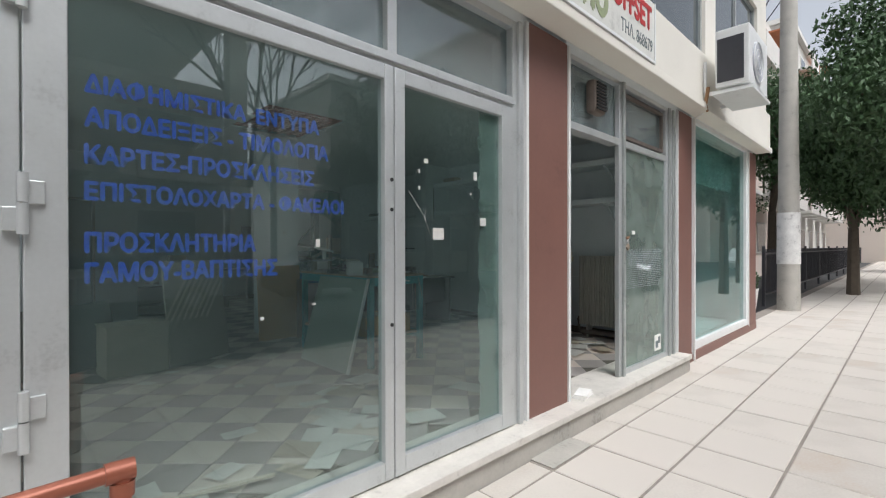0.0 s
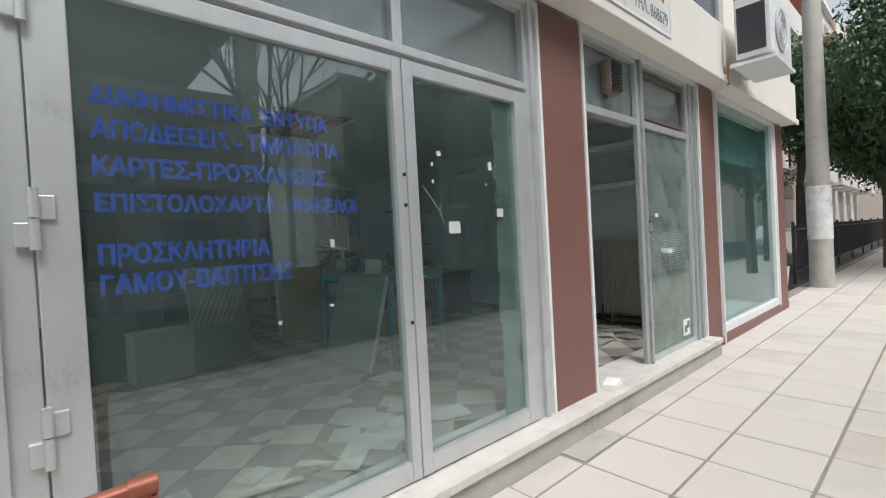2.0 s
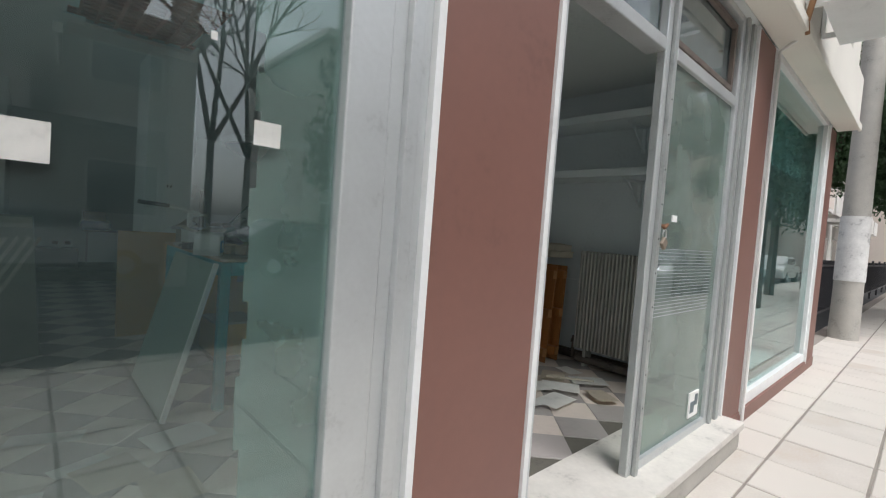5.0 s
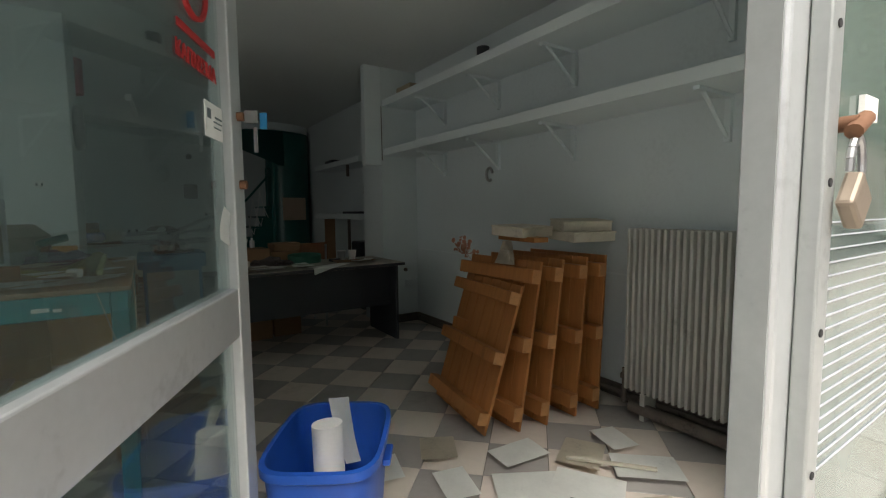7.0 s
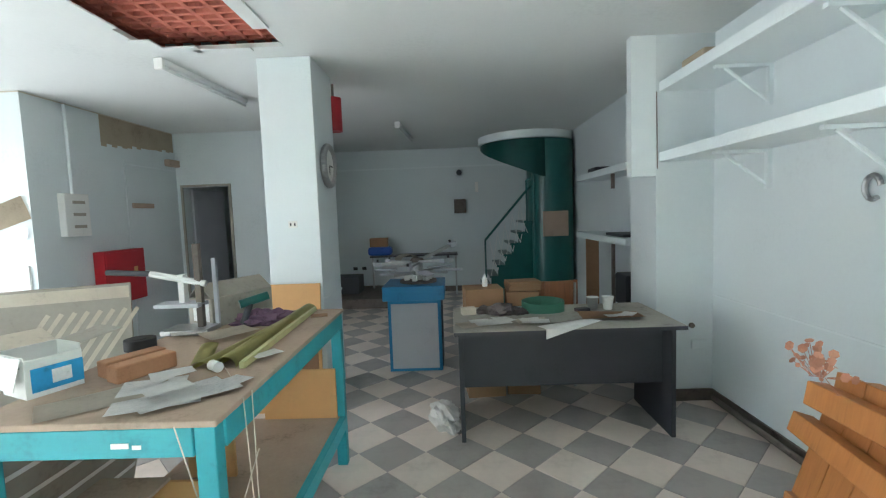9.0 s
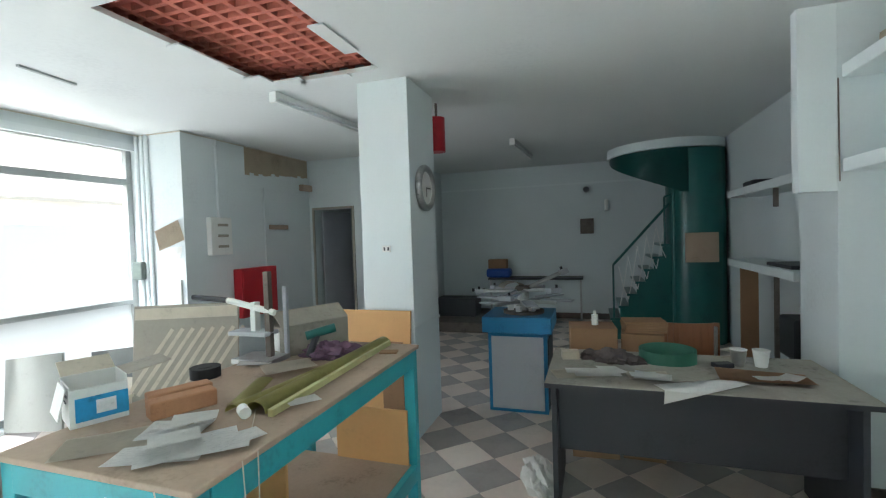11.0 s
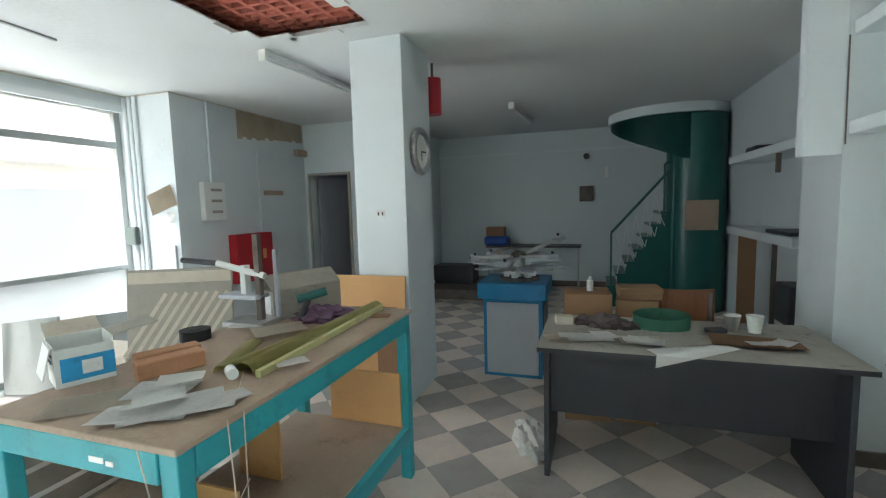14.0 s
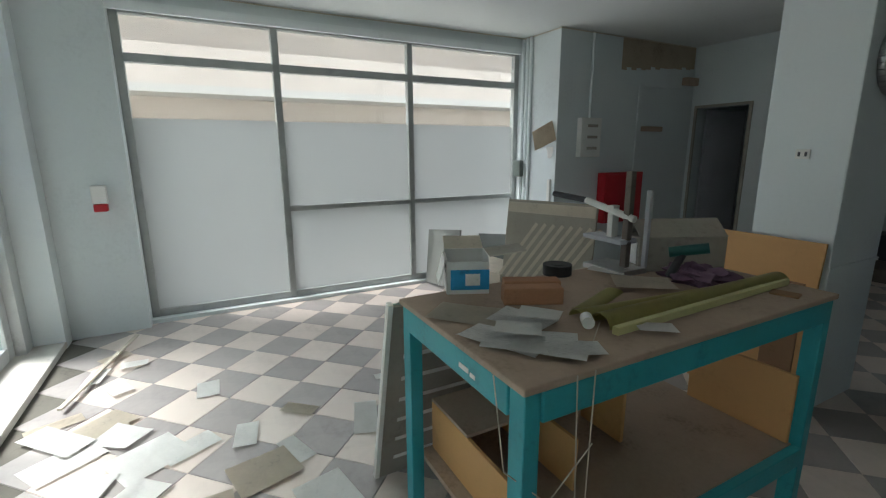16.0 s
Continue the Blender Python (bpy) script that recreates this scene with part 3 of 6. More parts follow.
setting("ceiling", boxes((0.85, 7.5, 0.1, HY0, ZC, ZC + 0.03), (0.85, 7.5, HY1, 9.5, ZC, ZC + 0.03), (0.85, HX0, HY0, HY1, ZC, ZC + 0.03), (HX1, 7.5, HY0, HY1, ZC, ZC + 0.03)), M_CEIL, "pale flat ceiling with a broken opening", "ceiling")
setting("slab", boxes((0.75, 10.62, 0.2, 9.6, 3.05, 3.25)), M_CONC, "concrete slab above the ceiling", "ceiling")
bm = bmesh.new()
rng = random.Random(5)
for i in range(10):
    box(bm, HX0 - 0.2 + i * 0.135, HX0 - 0.2 + i * 0.135 + 0.03, HY0 - 0.2, HY1 + 0.2, 2.80, 2.86)
for i in range(19):
    box(bm, HX0 - 0.2, HX1 + 0.2, HY0 - 0.2 + i * 0.088, HY0 - 0.2 + i * 0.088 + 0.028, 2.801, 2.859)
box(bm, HX0 - 0.2, HX1 + 0.2, HY0 - 0.2, HY1 + 0.2, 2.90, 2.93)
setting("clay_blocks", bm, M_CLAY, "red hollow clay blocks bared in the ceiling", "ceiling")
for i, (x0, y0, x1, y1) in enumerate(((3.38, 3.94, 3.75, 4.06), (3.38, 3.80, 3.52, 3.94), (3.70, 4.0, 4.1, 4.07), (3.36, 3.2, 3.46, 3.6), (4.26, 3.3, 4.36, 3.7))):
    setting("ceiling_edge", boxes((x0, x1, y0, y1, ZC - 0.012, ZC - 0.002)), M_CEIL, "ragged plaster edge of the ceiling opening", "ceiling")

# side windows, x = XL
win1 = tagged(thing("window_1", "tall side window wall, frosted below and clear above", "window"), kind="structure")
ys = (0.87, 2.05, 3.37, 4.73)
specs = [(0.93, 1.0, y - 0.03, y + 0.03, 0.036, 2.60) for y in ys]
for a, b in zip(ys, ys[1:]):
    specs += [(0.93, 1.0, a + .03, b - .03, 0.036, 0.10), (0.93, 1.0, a + .03, b - .03, 2.17, 2.24), (0.93, 1.0, a + .03, b - .03, 2.53, 2.60)]
    if a > 1:
        specs.append((0.93, 1.0, a + .03, b - .03, 0.90, 0.95))
part("window_frame", boxes(*specs, bevel=0.004), M_ALUDARK, win1)
for a, b in zip(ys, ys[1:]):
    for z0, z1, g in ((0.10, 1.74, G_FROST), (1.744, 2.17, G_CLEAR), (2.24, 2.53, G_CLEAR)):
        pane("pane", 0.962, 0.968, a + .03, b - .03, z0, z1, g, win1)

# ---- ground ----
setting("floor", boxes((0.8, 7.6, 0.28, 9.5, -0.12, -0.006)), M_JOINT, "shop floor bed under the checkered tiles", "floor")
setting("pavement", boxes((-12, 60, -3.6, 0.4, -0.45, -0.146)), M_PJOINT, "pavement bed of the tiled footway", "pavement")
setting("kerb", boxes((-12, 60, -3.78, -3.6, -0.45, -0.13), bevel=0.01), M_CONC, "concrete kerb", "kerb")
setting("ground", boxes((-300, 300, -300, 300, -0.6, -0.30)), M_ASPH, "grey asphalt street reaching the horizon", "ground")
setting("side_pavement", boxes((-1.6, 0.74, 0.4, 40, -0.45, -0.15)), M_PAVE, "side street pavement", "pavement")

# ---- things in the shop ----
# workbench
X0, X1, Y0, Y1, ZT = 4.07, 4.81, 1.945, 3.41, 0.94
bench = thing("workbench", "teal painted wooden workbench with a worn brown top", "workbench", pose(0, 0, 0))
part("tabletop", boxes((X0, X1, Y0, Y1, ZT - 0.02, ZT), bevel=0.004), M_HARDB, bench, "worn brown hardboard top")
for x in (X0 + 0.01, X1 - 0.07):
    for y in (Y0 + 0.01, Y1 - 0.06):
        part("leg", boxes((x, x + 0.060, y, y + 0.050, 0, ZT - 0.021), bevel=0.004), M_TEAL, bench)
for sp in ((X0 + 0.071, X1 - 0.071, Y0 + 0.004, Y0 + 0.034, 0.835, ZT - 0.021), (X0 + 0.071, X1 - 0.071, Y1 - 0.034, Y1 - 0.004, 0.835, ZT - 0.021), (X1 - 0.034, X1 - 0.004, Y0 + 0.061, Y1 - 0.061, 0.835, ZT - 0.021), (X0 + 0.004, X0 + 0.034, Y0 + 0.061, Y1 - 0.061, 0.835, ZT - 0.021)):
    part("apron", boxes(sp, bevel=0.003), M_TEAL, bench)
part("rail", boxes((X1 - 0.04, X1 - 0.005, Y0 + 0.062, Y1 - 0.062, 0.225, 0.305), bevel=0.003), M_TEAL, bench)
part("shelf", boxes((X0 + 0.02, X1 - 0.042, Y0 + 0.064, Y1 - 0.064, 0.285, 0.305)), M_HARDB, bench, "dusty brown lower shelf")
part("paint_chip", boxes((X1 - 0.30, X1 - 0.25, Y0 + 0.001, Y0 + 0.0035, 0.865, 0.88), (X1 - 0.24, X1 - 0.215, Y0 + 0.001, Y0 + 0.0035, 0.862, 0.874)), M_PAPER, bench, "chipped paint showing white")
solid("board", boxes((4.33, 4.76, 3.325, 3.343, 0.306, 0.60), bevel=0.003), M_ORANGE, "orange veneered board standing on the bench shelf", "board")
solid("board", boxes((4.22, 4.44, 2.74, 2.758, 0.306, 0.82), bevel=0.003), M_ORANGE, "orange upright board under the workbench", "board")
crate = thing("crate", "open orange chipboard crate under the workbench", "crate", pose(4.45, 2.26, 0.306))
for nm, sp in (("side", (-0.35, 0.25, -0.20, -0.185, 0, 0.20)), ("side", (-0.35, 0.10, 0.12, 0.135, 0, 0.20)), ("end", (-0.35, -0.335, -0.184, 0.119, 0, 0.20)), ("lid", (-0.35, -0.08, -0.2, 0.13, 0.202, 0.215))):
    part(nm, boxes(sp, bevel=0.002), M_HARDB if nm == "lid" else M_ORANGE, crate)
solid("board", boxes((-0.30, 0.30, -0.009, 0.009, 0.0, 0.985), bevel=0.003), M_ORANGE, "tall orange board leaning against the column", "board", pose(4.14, 4.10, 0.002, -6, 0, 0))
solid("board", boxes((4.30, 4.46, 3.98, 3.995, 0.001, 0.80), bevel=0.003), M_CARD, "brown board standing before the column", "board")

# bench clutter
sup = thing("supply_box", "white and blue open cardboard box on the workbench", "box", pose(4.08, 2.223, ZT, 0, 0, 66))
for sp in ((-0.08, 0.08, -0.075, -0.071, 0.001, 0.125), (-0.08, 0.08, 0.071, 0.075, 0.001, 0.145), (-0.08, -0.076, -0.071, 0.071, 0.001, 0.135), (0.076, 0.08, -0.071, 0.071, 0.001, 0.145)):
    part("wall", boxes(sp), M_WHITE, sup)
part("bottom", boxes((-0.076, 0.076, -0.071, 0.071, 0.001, 0.004)), M_CARD, sup)
part("printed_panel", boxes((-0.065, 0.08, -0.0775, -0.0755, 0.018, 0.095)), mat("light_blue_print", (0.03, 0.30, 0.60), 0.6, var=0.25, scale=25), sup, "blue printed panel")
part("printed_panel", boxes((-0.01, 0.045, -0.0795, -0.0778, 0.035, 0.08)), M_NEWS, sup, "pale printed picture")
part("printed_panel", boxes((-0.0825, -0.0805, -0.05, 0.06, 0.098, 0.106), (-0.0825, -0.0805, -0.03, 0.05, 0.075, 0.082)), M_SIGNGREY, sup, "dark unreadable writing")
part("flap", boxes((0.0, 0.14, -0.072, 0.072, 0, 0.003)), M_GREYCARD, sup, "opened dusty flap").matrix_basis = pose(0.082, 0, 0.142, 0, -8, 0)
part("flap", boxes((-0.078, 0.078, 0.0, 0.10, 0, 0.003)), M_OLDPAPER, sup, "opened dusty flap").matrix_basis = pose(0, 0.077, 0.142, 20, 0, 0)
part("flap", boxes((-0.003, 0.0, -0.07, 0.07, -0.10, 0.0)), M_WHITE, sup, "white flap folded down").matrix_basis = pose(-0.084, 0, 0.132, 0, 14, 0)
for x, y, r in ((4.26, 2.40, 62), (4.335, 2.345, 64)):
    solid("brick", boxes((-0.105, 0.105, -0.035, 0.035, 0, 0.06), bevel=0.006), M_BRICK, "tan brick lying on the workbench", "brick", pose(x, y, ZT, 0, 0, r), "bricks")
roll = solid("tape_roll", rods(((0, 0, 0), (0, 0, 0.045), 0.062), ((0, 0, 0.001), (0, 0, 0.047), 0.03), n=28), M_RUBBER, "dark roll of tape on the workbench", "tape", pose(4.09, 2.68, ZT), smooth=True)
for i, (x, y, w, d, r, m) in enumerate(((4.36, 2.10, 0.30, 0.17, 42, M_OLDPAPER), (4.44, 2.22, 0.10, 0.06, 60, M_OLDPAPER), (4.47, 2.20, 0.19, 0.13, 24, M_NEWS), (4.57, 2.06, 0.24, 0.13, 28, M_NEWS), (4.62, 2.11, 0.26, 0.15, 48, M_NEWS), (4.68, 2.13, 0.20, 0.12, 40, M_PAPER), (4.72, 2.18, 0.15, 0.09, 62, M_NEWS), (4.73, 2.49, 0.11, 0.07, 55, M_PAPER), (4.20, 2.86, 0.15, 0.10, 35, M_PAPER), (4.41, 2.83, 0.22, 0.17, 50, M_OLDPAPER))):
    solid("paper_sheet", sheet(w, d, i + 20, 0.03 if i == 9 else 0.005), m, "yellowed paper sheet on the workbench" if m is M_OLDPAPER else "printed paper sheet on the workbench", "paper", pose(x, y, ZT + 0.002 * i, 0, 0, r), "bench papers")


def trough(width, length, rise, n=10):
    """A long sheet bent to a shallow channel, along y from 0."""
    bm = bmesh.new()
    ring = []
    for i in range(n + 1):
        a = math.pi * (i / n)
        p = (-math.cos(a) * width / 2, rise * math.sin(a))
        ring.append((bm.verts.new((p[0], 0, p[1])), bm.verts.new((p[0], length, p[1]))))
    for p, q in zip(ring, ring[1:]):
        bm.faces.new((p[0], q[0], q[1], p[1]))
    bmesh.ops.solidify(bm, geom=bm.faces[:], thickness=0.003)
    return bm


for x, y, w, ln, rise, r in ((4.54, 2.36, 0.075, 0.85, 0.030, -5), (4.615, 2.38, 0.085, 1.00, 0.040, 0), (4.50, 2.42, 0.07, 0.30, 0.012, 22)):
    solid("olive_roll", trough(w, ln, rise), M_OLIVE, "long olive bent film sheet on the workbench", "roll", pose(x, y, ZT + 0.003, 0, 0, r), "film rolls", smooth=True)
solid("wooden_batten", boxes((-0.011, 0.011, 0, 1.0, 0, 0.026), bevel=0.003), M_LIME, "lime-edged batten beside the olive sheets", "batten", pose(4.685, 2.37, ZT, 0, 0, 2))
solid("tile_sample", boxes((-0.045, 0.045, -0.03, 0.03, 0, 0.008), bevel=0.002), M_CARD, "small brown tile on the workbench corner", "tile", pose(4.72, 3.22, ZT, 0, 0, 15))
solid("roll_core", rods(((0, 0, 0), (0.04, -0.03, 0.0), 0.019), n=16), M_WHITE, "white roll end on the workbench", "cap", pose(4.58, 2.36, ZT + 0.022), smooth=True)
bm = bmesh.new()
bmesh.ops.create_icosphere(bm, subdivisions=4, radius=1)
for v in bm.verts:
    k = 1 + 0.5 * noise.noise(v.co * 2.2) + 0.25 * noise.noise(v.co * 6)
    v.co = Vector((v.co.x * 0.14 * k, v.co.y * 0.09 * k, max(v.co.z, -0.3) * 0.05 * k))
solid("rag", bm, M_PURPLE, "crumpled purple rag on the workbench", "rag", pose(4.46, 3.10, ZT + 0.018), smooth=True)
big = thing("carton", "dusty grey carton with a label on the workbench", "carton", pose(4.24, 3.24, ZT, 0, 0, 66))
part("carton_body", boxes((-0.21, 0.19, -0.09, 0.09, 0, 0.15), bevel=0.004), M_GREYCARD, big)
part("flap", boxes((-0.21, 0.19, 0.0, 0.115, -0.004, 0.0)), M_GREYCARD, big).matrix_basis = pose(0, -0.09, 0.153, 38, 0, 0)
part("flap", boxes((-0.21, 0.19, -0.115, 0.0, -0.004, 0.0)), M_GREYCARD, big).matrix_basis = pose(0, 0.09, 0.153, -38, 0, 0)
part("printed_panel", boxes((-0.213, -0.211, -0.07, 0.05, 0.03, 0.13)), M_NEWS, big, "blue and white printed label")
drill = thing("hot_air_gun", "dark green hand tool lying on the carton", "tool", pose(4.45, 3.05, ZT + 0.12, 0, 0, 35))
part("barrel", rods(((-0.08, 0, 0.0), (0.06, 0, 0.03), 0.022), n=12), M_GREEN, drill, smooth=True)
part("grip", rods(((-0.03, 0, 0.0), (-0.07, 0, -0.10), 0.017), n=10), M_BLACK, drill, smooth=True)
# lever press at the back of the bench
lev = thing("lever_press", "white and grey hand lever cutter behind the workbench", "press", pose(4.15, 2.95, ZT))
part("base", boxes((-0.10, 0.12, -0.08, 0.08, 0.001, 0.025), bevel=0.003), M_STEEL, lev)
part("post", boxes((0.05, 0.08, -0.015, 0.015, 0.026, 0.44), bevel=0.003), M_PIPE, lev)
part("post", boxes((0.10, 0.12, 0.06, 0.08, 0.026, 0.36), bevel=0.003), M_GREY, lev)
part("arm", rods(((0.10, 0, 0.24), (-0.16, -0.02, 0.30), 0.016), n=8), M_WHITE, lev)
part("grip", rods(((-0.16, -0.02, 0.30), (-0.36, -0.04, 0.315), 0.014), n=10), M_BLACK, lev)
part("link", boxes((-0.03, 0.0, -0.02, 0.02, 0.14, 0.29), bevel=0.003), M_WHITE, lev)
part("table", boxes((-0.14, 0.08, -0.05, 0.05, 0.13, 0.15), bevel=0.003), M_GREY, lev)
# patterned boards behind the bench
sb = thing("striped_board", "grey board with diagonal pale stripes leaning behind the bench", "board", pose(2.98, 3.52, 0.0, -8, 0, 24))
part("panel", boxes((-0.36, 0.36, -0.012, 0.012, 0.01, 1.10), bevel=0.006), M_GREYCARD, sb)
part("stripe", boxes((-0.35, 0.35, -0.0145, -0.0122, 1.0, 1.08)), M_OLDPAPER, sb)
for i in range(8):
    part("stripe", boxes((-0.013, 0.013, -0.0145, -0.0122, -0.27, 0.27)), M_OLDPAPER, sb).matrix_basis = pose(-0.24 + 0.07 * i, 0, 0.70, 0, 33, 0)
solid("grey_board", boxes((-0.36, 0.36, -0.01, 0.01, 0, 0.60), bevel=0.004), mat("grey_green_panel", (0.24, 0.25, 0.23), 0.6, var=0.1), "grey panel leaning in front of the window", "panel", pose(1.42, 3.50, 0.055, -8, -8, 0))
solid("leaning_board", boxes((-0.27, 0.27, -0.008, 0.008, 0, 0.64), bevel=0.006), mat("dark_grey_panel", (0.16, 0.17, 0.165), 0.6, var=0.1), "dark grey panel standing beside the white cabinet", "panel", pose(2.02, 3.75, 0.042, -6, -8, 0))
solid("twine", rods(((4.815, 2.10, 0.94), (4.83, 2.12, 0.2), 0.002), ((4.815, 2.16, 0.94), (4.82, 2.14, 0.12), 0.002), ((4.70, 1.935, 0.93), (4.76, 1.93, 0.70), 0.002), ((4.76, 1.93, 0.70), (4.82, 2.02, 0.62), 0.002), ((4.82, 2.02, 0.62), (4.83, 2.15, 0.75), 0.002), ((4.80, 2.13, 0.937), (4.60, 2.4, 0.945), 0.002), n=5), M_OLDPAPER, "thin twine hanging over the bench edge", "twine")
solid("paper_ball", sheet(0.06, 0.04, 77, 0.05), M_PAPER, "crumpled scrap on the bench shelf", "paper", pose(4.66, 2.85, 0.256, 0, 0, 20))

# desk
desk = thing("desk", "black laminate desk with a dusty grey top", "desk", pose(0, 0, 0))
part("desktop", boxes((5.46, 6.90, 3.52, 4.26, 0.715, 0.742), bevel=0.004), M_DUST, desk, "dusty grey desktop")
part("edge_band", boxes((5.462, 6.898, 3.515, 3.5195, 0.717, 0.740)), M_BLACK, desk)
for x in (5.49, 6.83):
    part("leg_panel", boxes((x, x + 0.028, 3.58, 4.18, 0, 0.714), bevel=0.003), M_BLACK, desk)
part("modesty_panel", boxes((5.519, 6.829, 3.70, 3.72, 0.32, 0.714)), M_BLACK, desk)
ZD = 0.743
for i, (x, y, w, d, r, m) in enumerate(((5.60, 3.70, 0.22, 0.16, 20, M_OLDPAPER), (5.72, 3.74, 0.24, 0.15, 12, M_NEWS), (5.80, 3.78, 0.12, 0.15, 25, M_PAPER), (5.98, 3.72, 0.21, 0.15, 6, M_OLDPAPER), (6.00, 3.70, 0.18, 0.13, -8, M_NEWS), (6.52, 3.80, 0.40, 0.20, -4, M_CARD), (6.56, 3.78, 0.17, 0.07, 12, M_PAPER), (6.64, 3.80, 0.12, 0.09, 50, M_PAPER))):
    solid("paper_sheet", sheet(w, d, i + 50, 0.006), m, "loose paper sheet on the desk", "paper", pose(x, y, ZD + 0.002 * i, 0, 0, r), "desk papers")
droop = bmesh.new()
dv = [droop.verts.new(p) for p in ((5.99, 3.58, 0.752), (6.03, 3.508, 0.750), (6.43, 3.68, 0.752), (6.36, 3.75, 0.753), (6.02, 3.46, 0.70), (6.20, 3.508, 0.742))]
droop.faces.new((dv[0], dv[1], dv[5], dv[2], dv[3]))
droop.faces.new((dv[1], dv[4], dv[5]))
bmesh.ops.solidify(droop, geom=droop.faces[:], thickness=0.0015)
solid("drooping_sheet", droop, M_PAPER, "white sheet drooping over the desk edge", "paper")
solid("small_box", boxes((-0.05, 0.05, -0.035, 0.035, 0, 0.05), bevel=0.003), M_OLDPAPER, "small cream box on the desk", "box", pose(5.57, 4.02, ZD, 0, 0, 12))
strap = bmesh.new()
for i in range(40):
    a0, a1 = math.tau * i / 40, math.tau * (i + 1) / 40
    for r in (0.155, 0.14):
        p0, p1 = (r * math.cos(a0), 0.72 * r * math.sin(a0)), (r * math.cos(a1), 0.72 * r * math.sin(a1))
        f = strap.faces.new([strap.verts.new((*p0, 0)), strap.verts.new((*p1, 0)), strap.verts.new((*p1, 0.075 + 0.012 * math.sin(a1))), strap.verts.new((*p0, 0.075 + 0.012 * math.sin(a0)))])
bmesh.ops.solidify(strap, geom=strap.faces[:], thickness=0.004)
solid("strap_coil", strap, M_TAPE, "coil of green plastic strapping on the desk", "strap", pose(6.12, 4.06, ZD))
for x, m in ((6.48, M_STEEL), (6.59, M_PAPER)):
    cup = solid("paper_cup", rods(((0, 0, 0), (0, 0, 0.09), 0.030, 0.042), n=20), m, "paper coffee cup standing on the desk" if m is M_PAPER else "printed drinking cup standing on the desk", "cup", pose(x, 4.05, ZD), smooth=True)
    part("rim", rods(((0, 0, 0.0905), (0, 0, 0.094), 0.0435), n=20), M_WHITE, cup)
solid("phone", boxes((-0.05, 0.05, -0.03, 0.03, 0, 0.025), bevel=0.005), M_BLACK, "small dark handset on the desk", "phone", pose(6.39, 4.0, ZD, 0, 0, 20))
for i, (x, y, s) in enumerate(((5.82, 4.0, 0.10), (5.70, 4.05, 0.07), (5.93, 3.98, 0.06))):
    bm = bmesh.new()
    bmesh.ops.create_icosphere(bm, subdivisions=3, radius=1)
    for v in bm.verts:
        v.co = v.co * (1 + 0.5 * noise.noise(v.co * 2.4 + Vector((i * 7, 0, 0))))
        v.co = Vector((v.co.x * s, v.co.y * s * 0.8, max(v.co.z, -0.4) * s * 0.55))
    solid("crumpled_cloth", bm, M_CLOTH, "dark crumpled cloth heaped on the desk", "cloth", pose(x, y, ZD + s * 0.2), smooth=True)
for i, (x, y, w, d, h, r) in enumerate(((5.70, 4.42, 0.30, 0.26, 0.88, 5), (6.02, 4.45, 0.26, 0.24, 0.84, -4))):
    cb = thing("carton", "brown stacked cartons behind the desk", "carton", pose(x, y, 0, 0, 0, r), "cartons behind the desk")
    for k in range(3):
        part("carton_body", boxes((-w / 2, w / 2, -d / 2, d / 2, k * h / 3, (k + 1) * h / 3 - 0.004), bevel=0.004), M_CARD, cb)
for k in range(5):
    solid("folder", boxes((-0.13, 0.13, -0.09, 0.09, 0, 0.014), bevel=0.002), M_CARD, "brown folder in a stack behind the desk", "folder", pose(6.03, 4.44, 0.842 + 0.015 * k, 0, 0, rng.uniform(-12, 12)), "folder stack")
solid("glue_bottle", rods(((0, 0, 0), (0, 0, 0.07), 0.022), ((0, 0, 0.07), (0, 0, 0.095), 0.010), n=12), M_WHITE, "small white bottle on the cartons", "bottle", pose(5.72, 4.38, 0.885), smooth=True)
chair = thing("chair", "brown plywood chair behind the desk", "chair", pose(6.28, 4.50, 0, 0, 0, 180))
bk = bmesh.new()
for i in range(12):
    a = -0.5 + i / 12
    box(bk, a * 0.42, (a + 1 / 12) * 0.42, 0.06 * (1 - 4 * (a + 0.04) ** 2), 0.06 * (1 - 4 * (a + 0.04) ** 2) + 0.012, 0.68, 0.90)
part("backrest", bk, M_CHAIR, chair)
part("seat", boxes((-0.2, 0.2, -0.42, -0.02, 0.43, 0.45), bevel=0.006), M_CHAIR, chair)
for x in (-0.18, 0.18):
    part("leg", rods(((x, -0.39, 0), (x, -0.36, 0.43), 0.011), n=8), M_STEEL, chair)
    part("leg", rods(((x, 0.02, 0), (x, 0.05, 0.88), 0.011), n=8), M_STEEL, chair)
bm = bmesh.new()
bmesh.ops.create_icosphere(bm, subdivisions=4, radius=1)
for v in bm.verts:
    k = 1 + 0.4 * noise.noise(v.co * 2) + 0.2 * noise.noise(v.co * 7)
    v.co = Vector((v.co.x * 0.09 * k, v.co.y * 0.20 * k, max(v.co.z, -0.5) * 0.09 * k))
solid("plastic_bag", bm, M_CLEAR, "crumpled clear plastic bag on the floor by the desk", "bag", pose(5.38, 3.88, 0.04, 0, 0, 20), smooth=True)

